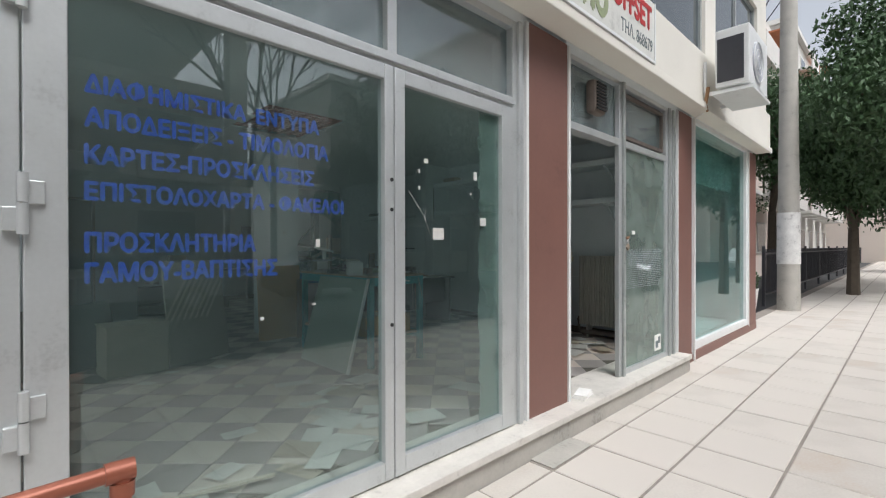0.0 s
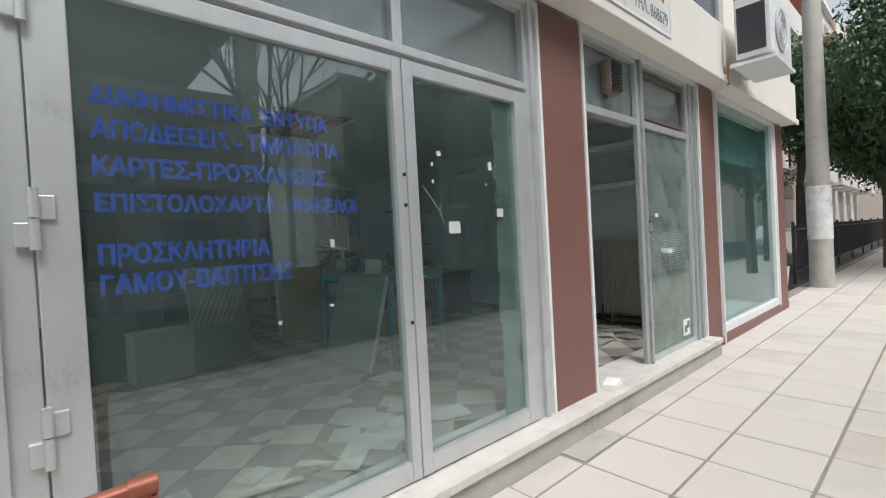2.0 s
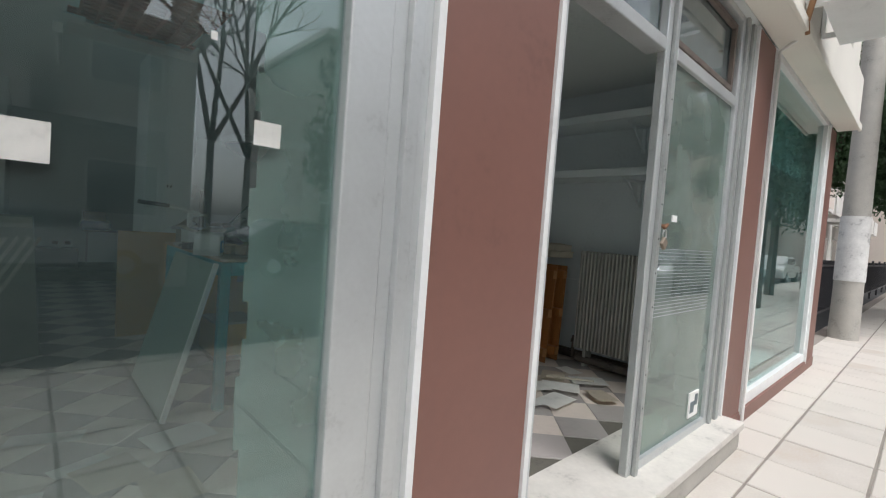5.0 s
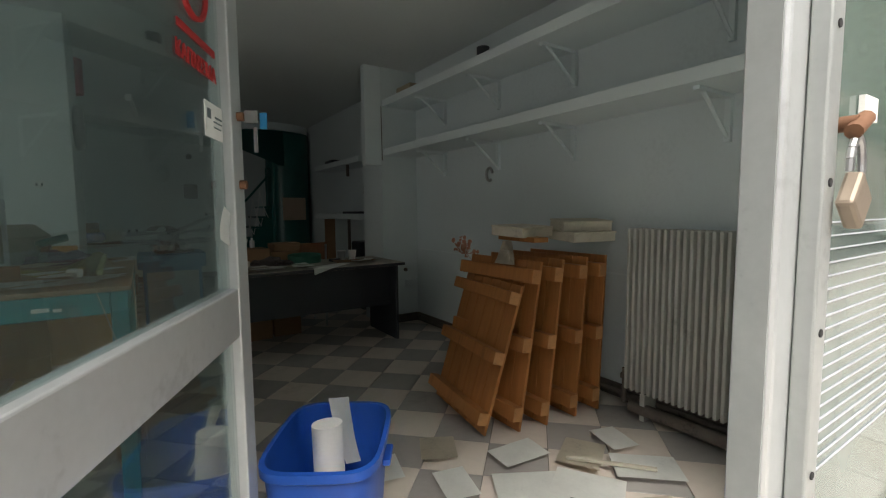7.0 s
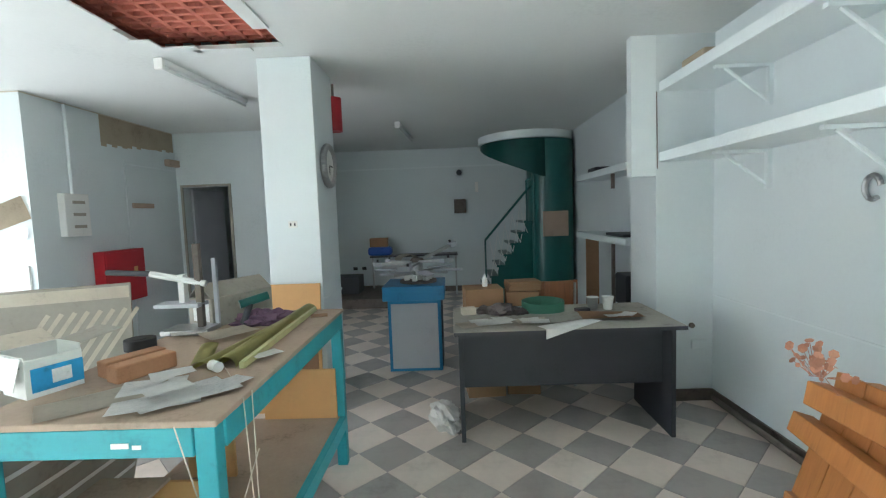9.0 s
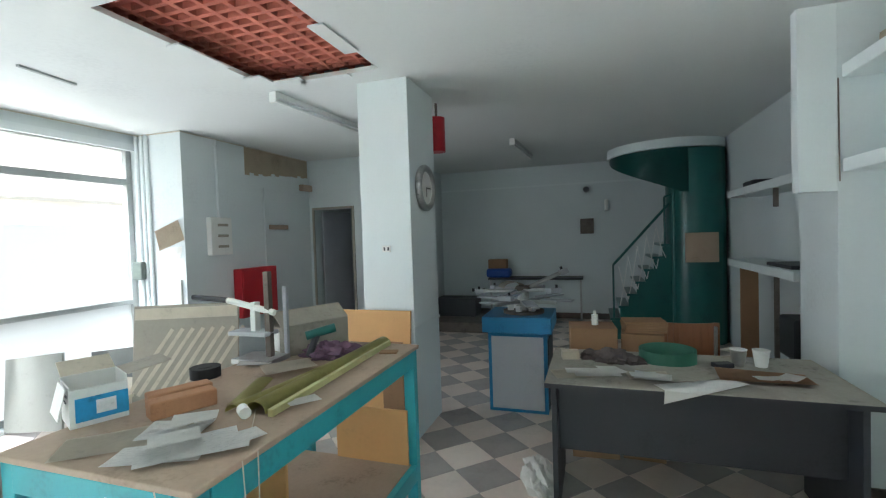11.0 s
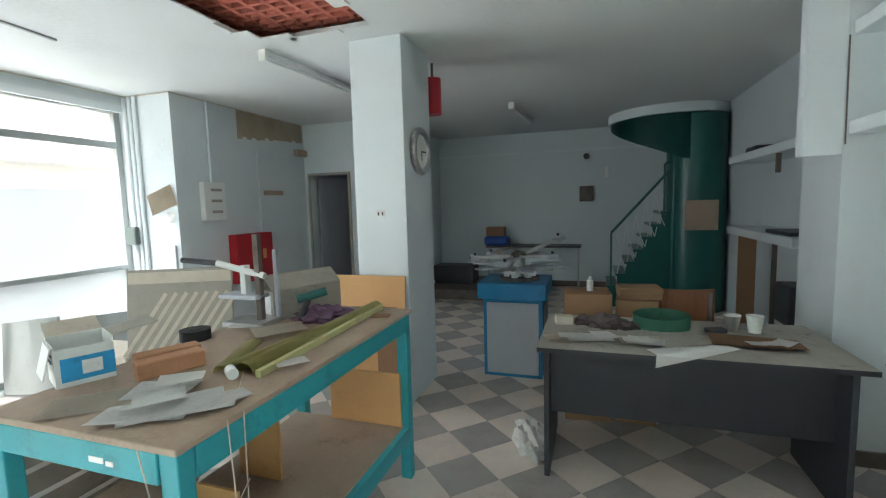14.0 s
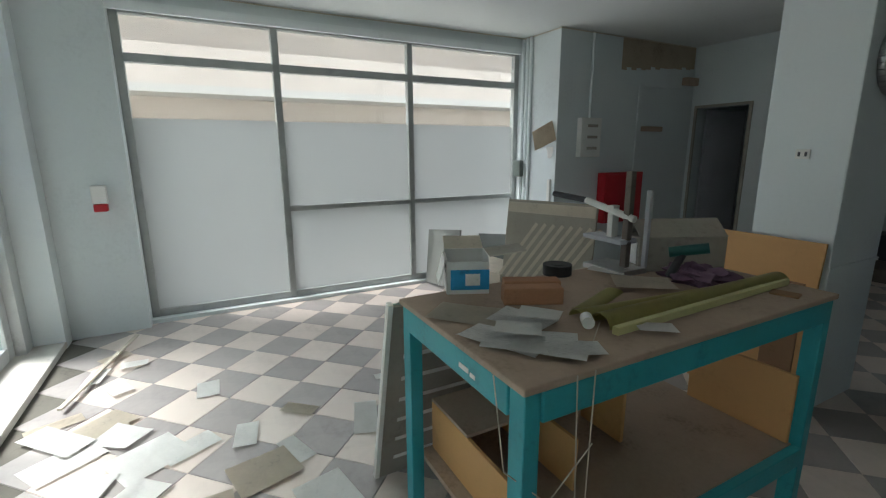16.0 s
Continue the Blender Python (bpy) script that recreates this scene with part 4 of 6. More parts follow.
# screen printing carousel on a blue cabinet
cab = thing("cabinet", "blue steel cabinet with a grey front panel", "cabinet", pose(4.84, 4.95, 0))
part("cabinet_body", boxes((0.0, 0.50, 0.0, 0.46, 0.0, 0.685), bevel=0.004), M_BLUE, cab)
part("front_panel", boxes((0.03, 0.47, -0.008, -0.001, 0.03, 0.65), bevel=0.002), M_GREY, cab, "grey front panel")
part("side_panel", boxes((0.501, 0.508, 0.03, 0.43, 0.03, 0.62)), M_BLACK, cab)
part("top_box", boxes((-0.04, 0.54, -0.05, 0.50, 0.686, 0.82), bevel=0.006), M_BLUE, cab, "blue top box")
car = thing("printing_carousel", "grey metal screen printing carousel on the blue cabinet", "printing press", pose(5.12, 5.18, 0.821))
part("turntable", rods(((0, 0, 0.0), (0, 0, 0.022), 0.18), n=28), M_PIPE, car)
part("hub", rods(((0, 0, 0.023), (0, 0, 0.20), 0.05), n=16), M_STEEL, car, smooth=True)
part("hub_cap", rods(((0, 0, 0.20), (0, 0, 0.235), 0.085, 0.06), n=16), M_PIPE, car, smooth=True)
for k in range(6):
    a = math.tau * k / 6 + 0.3
    deg = math.degrees(a)
    lift = (0.17, -0.02, -0.01, 0.0, -0.02, 0.03)[k]
    arm = part("arm", boxes((0.04, 0.40, -0.045, -0.030, 0, 0.022), (0.04, 0.40, 0.030, 0.045, 0, 0.022), (0.30, 0.32, -0.03, 0.03, 0.002, 0.02), bevel=0.002), M_STEEL, car)
    arm.matrix_basis = pose(0, 0, 0.19, 0, 0, deg) @ pose(0, 0, 0, 0, -math.degrees(math.atan2(lift, 0.4)), 0)
    part("clamp", boxes((0.36, 0.43, -0.06, 0.06, -0.012, 0.03), bevel=0.005), M_GREY, arm)
    part("knob", rods(((0.395, 0.03, 0.03), (0.395, 0.03, 0.055), 0.011), n=8), M_BLACK, arm)
    part("platen", boxes((0.17, 0.44, -0.05, 0.05, 0.0, 0.012), bevel=0.003), M_GREY, car).matrix_basis = pose(0, 0, 0.115, 0, 0, deg + 30)
    part("support", boxes((0.04, 0.30, -0.012, 0.012, 0.0, 0.03), bevel=0.002), M_STEEL, car).matrix_basis = pose(0, 0, 0.083, 0, 0, deg + 30)
    part("foot", boxes((0.09, 0.14, -0.022, 0.022, 0.0, 0.055), bevel=0.004), M_WHITE, car).matrix_basis = pose(0, 0, 0.023, 0, 0, deg)
solid("rag", trough(0.2, 0.16, 0.05), M_GREYCARD, "dusty cloth lying over the carousel", "rag", pose(5.06, 5.1, 1.045, 0, 0, 30), smooth=True)

# back of the shop
sh = thing("wall_table", "dark narrow table along the back wall", "table", pose(0, 0, 0))
part("tabletop", boxes((3.95, 5.55, 8.95, 9.34, 0.72, 0.75)), M_BLACK, sh)
for x in (3.98, 5.5):
    part("leg", boxes((x, x + 0.03, 8.97, 9.0, 0, 0.719)), M_STEEL, sh)
solid("blue_bag", bm := boxes((-0.22, 0.22, -0.12, 0.12, 0, 0.16), bevel=0.05), M_BIN, "blue bag on the back table", "bag", pose(4.12, 9.12, 0.751))
solid("carton", boxes((-0.16, 0.16, -0.1, 0.1, 0, 0.16), bevel=0.005), M_CARD, "brown carton on top of the blue bag", "carton", pose(4.10, 9.14, 0.912))
solid("low_step", boxes((3.05, 4.75, 7.9, 9.3, 0.001, 0.16), bevel=0.01), M_PIPE, "dark low platform in the back corner", "platform")
solid("crate", boxes((-0.35, 0.35, -0.2, 0.2, 0, 0.3), bevel=0.01), M_BLACK, "dark crate on the low platform", "crate", pose(3.5, 8.6, 0.161))
solid("meter_box", boxes((5.52, 5.74, 9.29, 9.345, 1.48, 1.74), bevel=0.006), M_PIPE, "small dark framed box on the back wall", "meter box")
solid("wall_lamp", boxes((5.92, 5.98, 9.29, 9.345, 1.86, 2.05), bevel=0.012), M_PAPER, "small cream wall light", "lamp")
solid("junction_box", rods(((5.63, 9.30, 2.24), (5.63, 9.345, 2.24), 0.05), n=14), M_BLACK, "round dark junction box on the back wall", "junction box")
for x in (3.55, 3.72):
    solid("socket", boxes((x, x + 0.08, 9.33, 9.346, 0.46, 0.52), bevel=0.004), M_BLACK, "dark wall socket on the back wall", "socket", group="back wall sockets")

# spiral stair with drum
st = thing("spiral_stair", "dark green steel spiral stair with a white rim", "staircase", pose(6.75, 8.45, 0))
part("rim", (lambda b: (bmesh.ops.create_cone(b, cap_ends=True, segments=48, radius1=0.80, radius2=0.80, depth=0.12), bmesh.ops.translate(b, vec=(0, 0, 2.635), verts=b.verts[:]), b)[-1])(bmesh.new()), M_WHITEWALL, st, "white plaster rim", True)


def helix(r, a0, a1, lo0, lo1, hi0, hi1, n=30, thick=0.012):
    bm = bmesh.new()
    ring = []
    for i in range(n + 1):
        k = i / n
        a = radians(a0 + (a1 - a0) * k)
        ring.append((bm.verts.new((r * math.cos(a), r * math.sin(a), lo0 + (lo1 - lo0) * k)), bm.verts.new((r * math.cos(a), r * math.sin(a), hi0 + (hi1 - hi0) * k))))
    for p, q in zip(ring, ring[1:]):
        bm.faces.new((p[0], q[0], q[1], p[1]))
    bmesh.ops.solidify(bm, geom=bm.faces[:], thickness=thick)
    return bm


part("parapet", helix(0.77, 183, 275, 2.50, 2.0, 2.57, 2.57), M_GREEN, st, smooth=True)
part("parapet", helix(0.77, 275, 360, 2.0, 1.9, 2.57, 2.57), M_GREEN, st, smooth=True)
part("shaft", rods(((0.29, -0.42, 0), (0.29, -0.42, 2.55), 0.36), n=36), M_GREEN, st, "dark green curved sheet", True)
part("hatch", boxes((0.10, 0.48, -0.80, -0.775, 1.08, 1.46), bevel=0.004), M_HARDB, st, "brownish panel")
part("post", rods(((0.0, -0.62, 0), (0.0, -0.62, 2.2), 0.03), n=12), M_GREEN, st, smooth=True)
for k in range(7):
    a = 0.72 - 0.09 * k
    part("tread", boxes((-0.82 + 0.11 * k, -0.68 + 0.11 * k, -0.60, 0.25, 0.17 * k + 0.27, 0.17 * k + 0.30)), M_GREEN, st)
string = bmesh.new()
for k in range(8):
    box(string, -0.80 + 0.11 * k, -0.69 + 0.11 * k, -0.58, -0.56, 0.0, 0.17 * k + 0.268)
part("stringer", string, M_GREEN, st)
part("handrail", rods(((-0.77, -0.58, 1.04), (-0.05, -0.58, 1.86), 0.018), ((-0.77, -0.58, 0.25), (-0.77, -0.58, 1.04), 0.014), ((-0.11, -0.58, 1.25), (-0.11, -0.58, 1.95), 0.014), ((-0.11, -0.58, 1.95), (-0.02, -0.58, 1.98), 0.014), n=8), M_GREEN, st)
for k in range(5):
    x = -0.70 + 0.12 * k
    z = 0.62 + 0.14 * k
    part("baluster", rods(((x, -0.58, z - 0.2), (x + 0.06, -0.58, z + 0.1), 0.006), ((x + 0.06, -0.58, z + 0.1), (x, -0.58, z + 0.4), 0.006), ((x + 0.12, -0.58, z - 0.05), (x + 0.06, -0.58, z + 0.1), 0.006), ((x + 0.06, -0.58, z + 0.1), (x + 0.12, -0.58, z + 0.5), 0.006), n=6), M_WHITEMET, st, "thin ornamental bar")

# shelves on the east wall
for z, y1 in ((2.30, 4.139), (1.80, 4.139)):
    sf = thing("wall_shelf", "long white painted shelf on wall brackets", "shelf", pose(0, 0, 0), "wall shelves")
    part("shelf_board", boxes((7.0, XR - 0.001, 0.55, y1, z, z + 0.07), bevel=0.004), M_WHITEWALL, sf)
    for y in (0.95, 1.95, 2.75, 3.55):
        br = bmesh.new()
        box(br, XR - 0.03, XR - 0.001, y - 0.015, y + 0.015, z - 0.24, z - 0.002)
        box(br, 7.06, XR - 0.03, y - 0.015, y + 0.015, z - 0.022, z - 0.002)
        cyl(br, (7.12, y, z - 0.02), (XR - 0.02, y, z - 0.22), 0.011, n=6)
        part("bracket", br, M_WHITEWALL, sf)
for z in (1.82, 1.12):
    sf = thing("wall_shelf", "short white shelf beside the stair", "shelf", pose(0, 0, 0), "back shelves")
    part("shelf_board", boxes((7.06, XR - 0.001, 4.95, 6.6, z, z + 0.07), bevel=0.004), M_WHITEWALL, sf)
    part("bracket", boxes((7.08, 7.11, 5.35, 5.38, z - 1.12 if z < 1.5 else z - 0.15, z - 0.001)), M_PIPE, sf)
solid("tool_bag", boxes((7.15, 7.35, 6.1, 6.4, 1.891, 1.96), bevel=0.02), M_BLACK, "dark bundle on the back shelf", "bundle")
solid("folder", boxes((7.1, 7.36, 5.1, 5.6, 1.191, 1.22), bevel=0.005), M_BLACK, "dark folders on the back shelf", "folder")
solid("plank", boxes((7.10, 7.25, 6.3, 6.33, 0.0, 1.11)), M_CARD, "brown board standing under the back shelf", "board")
solid("switch_box", boxes((XR - 0.03, XR - 0.001, 5.40, 5.52, 1.46, 1.60), bevel=0.005), M_GREYCARD, "grey switch box on the wall", "switch")
solid("monitor_back", boxes((7.05, 7.35, 4.9, 5.2, 0.55, 0.85), bevel=0.02), M_BLACK, "dark slanted case beside the pilaster", "case")
part("stand", boxes((7.1, 7.3, 4.95, 5.15, 0.001, 0.549)), M_BLACK, bpy.data.objects["monitor_back"])
solid("cardboard_roll", rods(((7.12, 4.02, 2.41), (7.28, 3.86, 2.41), 0.04), n=14), M_STAIN, "tan roll on the upper shelf", "roll", smooth=True)
solid("loudspeaker", boxes((7.08, 7.25, 3.70, 3.98, 2.371, 2.46), bevel=0.01), M_STAIN, "tan carton on the upper shelf", "carton")
solid("dark_jar", rods(((7.12, 2.62, 2.371), (7.12, 2.62, 2.47), 0.05), n=16), M_BLACK, "dark round jar on the upper shelf", "jar", smooth=True)
hook = bmesh.new()
for i in range(14):
    a0, a1 = 5.2 * i / 14 - 2.2, 5.2 * (i + 1) / 14 - 2.2
    cyl(hook, (XR - 0.02, 2.86 + 0.04 * math.cos(a0), 1.53 + 0.055 * math.sin(a0)), (XR - 0.02, 2.86 + 0.04 * math.cos(a1), 1.53 + 0.055 * math.sin(a1)), 0.012, n=8)
solid("wall_hook", hook, M_STEEL, "round grey hook on the wall", "hook", smooth=True)
solid("socket", rods(((7.24, 4.12, 0.58), (7.24, 4.139, 0.58), 0.02), n=12), M_PIPE, "small round wall fitting on the pilaster", "socket")
solid("socket_strip", boxes((7.24, 7.36, 4.125, 4.139, 0.40, 0.47), bevel=0.004), M_WALL, "painted-over socket plate on the pilaster", "socket")

# radiator
rad = thing("radiator", "old grey cast radiator on the mint wall", "radiator", pose(0, 0, 0))
for k in range(25):
    y = 0.50 + 0.0358 * k
    part("rib", boxes((7.19, 7.33, y, y + 0.021, 0.16, 1.11), bevel=0.008), M_RAD, rad, smooth=True)
for z in (0.21, 1.05):
    part("header", rods(((7.26, 0.51, z), (7.26, 1.36, z), 0.022), n=10), M_RAD, rad)
part("valve", rods(((7.26, 1.365, 0.21), (7.26, 1.44, 0.21), 0.02), ((7.26, 1.42, 0.05), (7.26, 1.42, 0.26), 0.016), n=10), M_PIPE, rad, smooth=True)
for y in (0.6, 1.25):
    part("foot", boxes((7.20, 7.32, y, y + 0.03, 0.0, 0.16)), M_RAD, rad)
solid("heating_pipe", rods(((7.33, 0.4, 0.07), (7.33, 4.0, 0.07), 0.018), ((7.22, 0.4, 0.06), (7.22, 1.35, 0.06), 0.035), n=12), M_PIPE, "rusty heating pipe along the wall foot", "pipe", smooth=True)

# pallets leaning on the wall
pal = thing("pallet", "varnished pine pallet leaning against the wall", "pallet", pose(6.32, 1.62, 0.017, 0, 17, -9) @ Matrix.Diagonal((1, 0.9, 0.92, 1)), "leaning pallets")
for k in range(6):
    part("plank", boxes((0.0, 0.018, 0.004 + k * 0.117, 0.004 + k * 0.117 + 0.113, 0.0, 0.90), bevel=0.002), M_PALLET, pal)
for z in (0.06, 0.42, 0.78):
    b = part("batten", boxes((-0.066, -0.001, -0.01, 0.73, z, z + 0.075), bevel=0.004), M_PALLET, pal)
    part("batten_end", boxes((-0.064, -0.003, -0.013, -0.0105, z + 0.002, z + 0.073)), M_ENDGRAIN, b, "sawn end grain")
for x, y, lean, s in ((6.52, 1.56, 10, 1.14), (6.70, 1.53, 7.5, 1.14), (6.92, 1.51, 5, 1.14), (7.11, 1.50, 3, 1.14)):
    ob = copy_thing(pal, pose(x, y, 0.005, 0, lean, 0) @ Matrix.Diagonal((1, 1, s, 1)))
    tagged(ob, "varnished pine pallet standing in the stack by the wall")
for x, y, z, r, w in ((6.82, 1.86, 1.064, 8, 0.30), (7.13, 1.66, 1.033, -10, 0.32), (7.14, 1.68, 1.097, -28, 0.30)):
    bx = thing("flat_box", "flat cream cardboard box lying on the pallets", "box", pose(x, y, z, 3, 0, r), "flat boxes")
    part("tray", boxes((-w / 2, w / 2, -0.12, 0.12, 0.0, 0.05), bevel=0.003), M_OLDPAPER, bx)
    part("lid", boxes((-w / 2 - 0.004, w / 2 + 0.004, -0.124, 0.124, 0.0505, 0.062), bevel=0.003), M_OLDPAPER, bx)
solid("plank", boxes((-0.20, 0.2, -0.05, 0.05, 0, 0.03), bevel=0.004), M_PALLET, "loose plank on top of the pallets", "plank", pose(6.80, 1.84, 1.033, 0, 0, 80))
solid("hanging_paper", sheet(0.10, 0.14, 91, 0.05), M_OLDPAPER, "old paper hanging over the pallets", "paper", pose(6.66, 1.80, 0.97, 80, 0, -75))
bm = bmesh.new()
for i in range(46):
    p = Vector((rng.gauss(0, 0.05), rng.gauss(0, 0.06), rng.gauss(0.07, 0.05)))
    made = bmesh.ops.create_circle(bm, cap_ends=True, segments=6, radius=rng.uniform(0.012, 0.03))["verts"]
    bmesh.ops.transform(bm, matrix=Matrix.Translation(p) @ pose(0, 0, 0, rng.uniform(0, 180), rng.uniform(0, 180), 0), verts=made)
    cyl(bm, p, (p.x * 0.3, p.y * 0.3, -0.01), 0.002, n=4)
solid("dried_bouquet", bm, mat("dried_petal", (0.42, 0.20, 0.13), 0.9, var=0.2), "dried brown flowers lying on the pallets", "dried plant", pose(6.58, 2.13, 0.95) @ Matrix.Scale(0.55, 4))

# waste bin
bn = thing("waste_bin", "blue plastic bin with rolled papers inside", "bin", pose(5.325, 1.14, 0, 0, 0, -33))
bm = bmesh.new()
rings = []
for z, s in ((0.0, 0.78), (0.49, 1.0), (0.50, 1.06), (0.525, 1.06), (0.525, 0.98), (0.02, 0.74)):
    ring = []
    for i in range(32):
        a = math.tau * i / 32
        c, q = math.cos(a), math.sin(a)
        ring.append(bm.verts.new((0.165 * s * math.copysign(abs(c) ** 0.45, c), 0.222 * s * math.copysign(abs(q) ** 0.45, q), z)))
    rings.append(ring)
for p, q in zip(rings, rings[1:]):
    for i in range(32):
        bm.faces.new((p[i], p[(i + 1) % 32], q[(i + 1) % 32], q[i]))
bm.faces.new(rings[-1])
bm.faces.new(rings[0][::-1])
part("bin_body", bm, M_BIN, bn, smooth=True)
for sx in (-1, 1):
    part("handle", boxes((sx * 0.176 - 0.012, sx * 0.176 + 0.012, -0.05, 0.05, 0.44, 0.46), bevel=0.004), M_BIN, bn)
solid("paper_roll", rods(((0, 0, 0), (0.0, 0.04, 0.50), 0.05), n=18), M_PAPER, "white paper roll standing in the bin", "paper roll", pose(5.33, 1.16, 0.03), smooth=True)
solid("paper_sheet", sheet(0.10, 0.22, 33, 0.08), M_PAPER, "folded white sheet sticking out of the bin", "paper", pose(5.40, 1.24, 0.47, 60, 20, 30))

# wall and ceiling fittings
for x, y, r, n in ((3.36, 4.13, -3, 1.25), (4.80, 6.75, -3, 1.25)):
    lampf = thing("ceiling_light", "bare fluorescent batten light on the ceiling", "ceiling light", pose(x, y, ZC, 0, 0, r), "fluorescent lights")
    part("housing", boxes((-0.03, 0.03, 0.03, n, -0.045, -0.001), bevel=0.004), M_WHITEMET, lampf)
    part("end_cap", boxes((-0.035, 0.035, 0.0, 0.029, -0.085, -0.001), bevel=0.005), M_WHITE, lampf)
    part("tube", rods(((0, 0.03, -0.065), (0, n, -0.065), 0.015), n=12), M_WHITEMET, lampf, smooth=True)
ck = thing("wall_clock", "round silver wall clock on the column", "clock", pose(4.452, 4.50, 1.905, 0, 90, 0))
part("face", rods(((0, 0, 0.002), (0, 0, 0.03), 0.13), n=36), M_PAPER, ck)
rim = bmesh.new()
for i in range(36):
    a0, a1 = math.tau * i / 36, math.tau * (i + 1) / 36
    cyl(rim, (0.155 * math.cos(a0), 0.155 * math.sin(a0), 0.025), (0.155 * math.cos(a1), 0.155 * math.sin(a1), 0.025), 0.028, n=10)
part("rim", rim, M_STEEL, ck, smooth=True)
part("hand", boxes((-0.005, 0.005, 0, 0.09, 0.031, 0.034), (0, 0.07, -0.005, 0.005, 0.031, 0.034)), M_BLACK, ck)
ext = thing("extinguisher", "red fire extinguisher hung under the ceiling", "extinguisher", pose(4.42, 4.98, 2.27))
part("cylinder", rods(((0, 0, 0), (0, 0, 0.30), 0.075), n=20), M_RED, ext, smooth=True)
part("hanger", rods(((0, 0, 0.30), (0, 0, 0.43), 0.012), n=8), M_PIPE, ext)
sk = thing("wall_socket", "white double wall socket on the column", "socket", pose(4.245, 4.239, 1.44))
part("plate", boxes((-0.035, 0.035, -0.008, -0.001, -0.025, 0.025), bevel=0.003), M_WHITE, sk)
part("slot", boxes((-0.022, -0.010, -0.0095, -0.0082, -0.012, 0.012), (0.010, 0.022, -0.0095, -0.0082, -0.012, 0.012)), M_BLACK, sk)
rb = thing("fire_hose_box", "red metal fire hose cabinet on the wall", "fire cabinet", pose(1.701, 5.40, 0.63))
part("cabinet_body", boxes((0.0, 0.12, 0.0, 0.62, 0, 0.58), bevel=0.008), M_RED, rb)
part("door", boxes((0.121, 0.128, 0.02, 0.60, 0.02, 0.56), bevel=0.003), M_RED, rb)
part("emblem", boxes((0.1285, 0.130, 0.42, 0.48, 0.26, 0.38)), M_ORANGE, rb, "flame symbol")
eb = thing("fuse_box", "white fuse box with breaker rows", "fuse box", pose(1.701, 5.20, 1.39))
part("cabinet_body", boxes((0.0, 0.07, -0.16, 0.14, 0, 0.42), bevel=0.008), M_WHITE, eb)
for z in (0.08, 0.20, 0.32):
    part("breaker_row", boxes((0.071, 0.074, -0.07, 0.08, z, z + 0.03)), M_GREYCARD, eb)
part("conduit", rods(((0.02, 0.0, 0.42), (0.02, 0.0, 1.29), 0.016), n=8), M_WALL, eb)
rng = random.Random(8)
patch = bmesh.new()
for k in range(16):
    y0 = 5.66 + 0.08 * k
    box(patch, 1.701, 1.7035, y0, y0 + 0.08, 2.36 + 0.006 * k + rng.uniform(-0.018, 0.018), 2.695)
solid("damp_patch", patch, M_STAIN, "tan damp patch on the wall below the ceiling", "stain")
setting("door_outline", boxes((1.701, 1.712, 5.97, 6.0, 0.0, 2.22), (1.701, 1.712, 6.0, 6.94, 2.19, 2.22)), M_WALL, "painted-over frame of a blocked door", "trim")
setting("ceiling_cable", rods(((1.12, 0.9, 2.69), (1.10, 2.4, 2.685), 0.006), ((1.10, 2.4, 2.685), (1.13, 4.74, 2.69), 0.006), ((1.13, 4.74, 2.69), (1.72, 4.74, 2.685), 0.006), ((1.72, 4.74, 2.685), (1.712, 6.9, 2.69), 0.006), n=5), M_OLDPAPER, "thin cable along the ceiling edge", "cable")
solid("ceiling_strip", boxes((-0.012, 0.012, -0.19, 0.19, -0.014, -0.001)), M_ALUDARK, "grey metal strip left on the ceiling", "strip", pose(2.25, 3.25, 2.70, 0, 0, 8))
solid("camera_box", boxes((1.705, 1.78, 6.72, 6.95, 2.24, 2.33), bevel=0.01), M_HARDB, "brown fitting high on the wall", "fitting")
solid("wood_strip", boxes((1.701, 1.73, 6.05, 6.42, 1.68, 1.74), bevel=0.01), M_HARDB, "brown wooden strip on the wall", "strip")
solid("torn_card", sheet(0.36, 0.22, 7, 0.01), M_STAIN, "torn brown card hanging on the corner pier", "card", pose(1.50, 4.755, 1.62, 90, 0, 0) @ pose(0, 0, 0, 0, 0, 18))
solid("paper_scrap", sheet(0.09, 0.12, 8, 0.02), M_PAPER, "white scrap hanging below the torn card", "paper", pose(1.62, 4.755, 1.44, 90, 0, 0))
solid("white_strip", boxes((1.60, 1.645, 4.735, 4.759, 0.75, 1.15), bevel=0.004), M_WHITE, "short white strip on the corner pier", "strip")
solid("wall_phone", boxes((1.06, 1.20, 4.66, 4.72, 1.16, 1.35), bevel=0.015), mat("grey_green_plastic", (0.13, 0.16, 0.14), 0.5), "grey-green switch box by the window", "switch box")
solid("conduit", rods(((1.18, 4.742, 0.0), (1.18, 4.742, 2.69), 0.018), ((1.25, 4.74, 0.0), (1.25, 4.74, 2.69), 0.020), ((1.11, 4.738, 0.0), (1.11, 4.738, 2.69), 0.022), n=8), M_WHITEWALL, "white painted pipes in the window corner", "pipe", smooth=True)
bell = thing("alarm_unit", "small white and red wall unit on the corner pillar", "alarm", pose(1.201, 0.64, 1.02))
part("case", boxes((0, 0.05, -0.05, 0.05, 0.06, 0.20), bevel=0.008), M_WHITE, bell)
part("button", boxes((0, 0.055, -0.045, 0.045, 0.0, 0.058), bevel=0.008), M_RED, bell)
wash = thing("wash_basin", "small white wash basin in the dark washroom", "basin", pose(2.28, 8.40, 0))
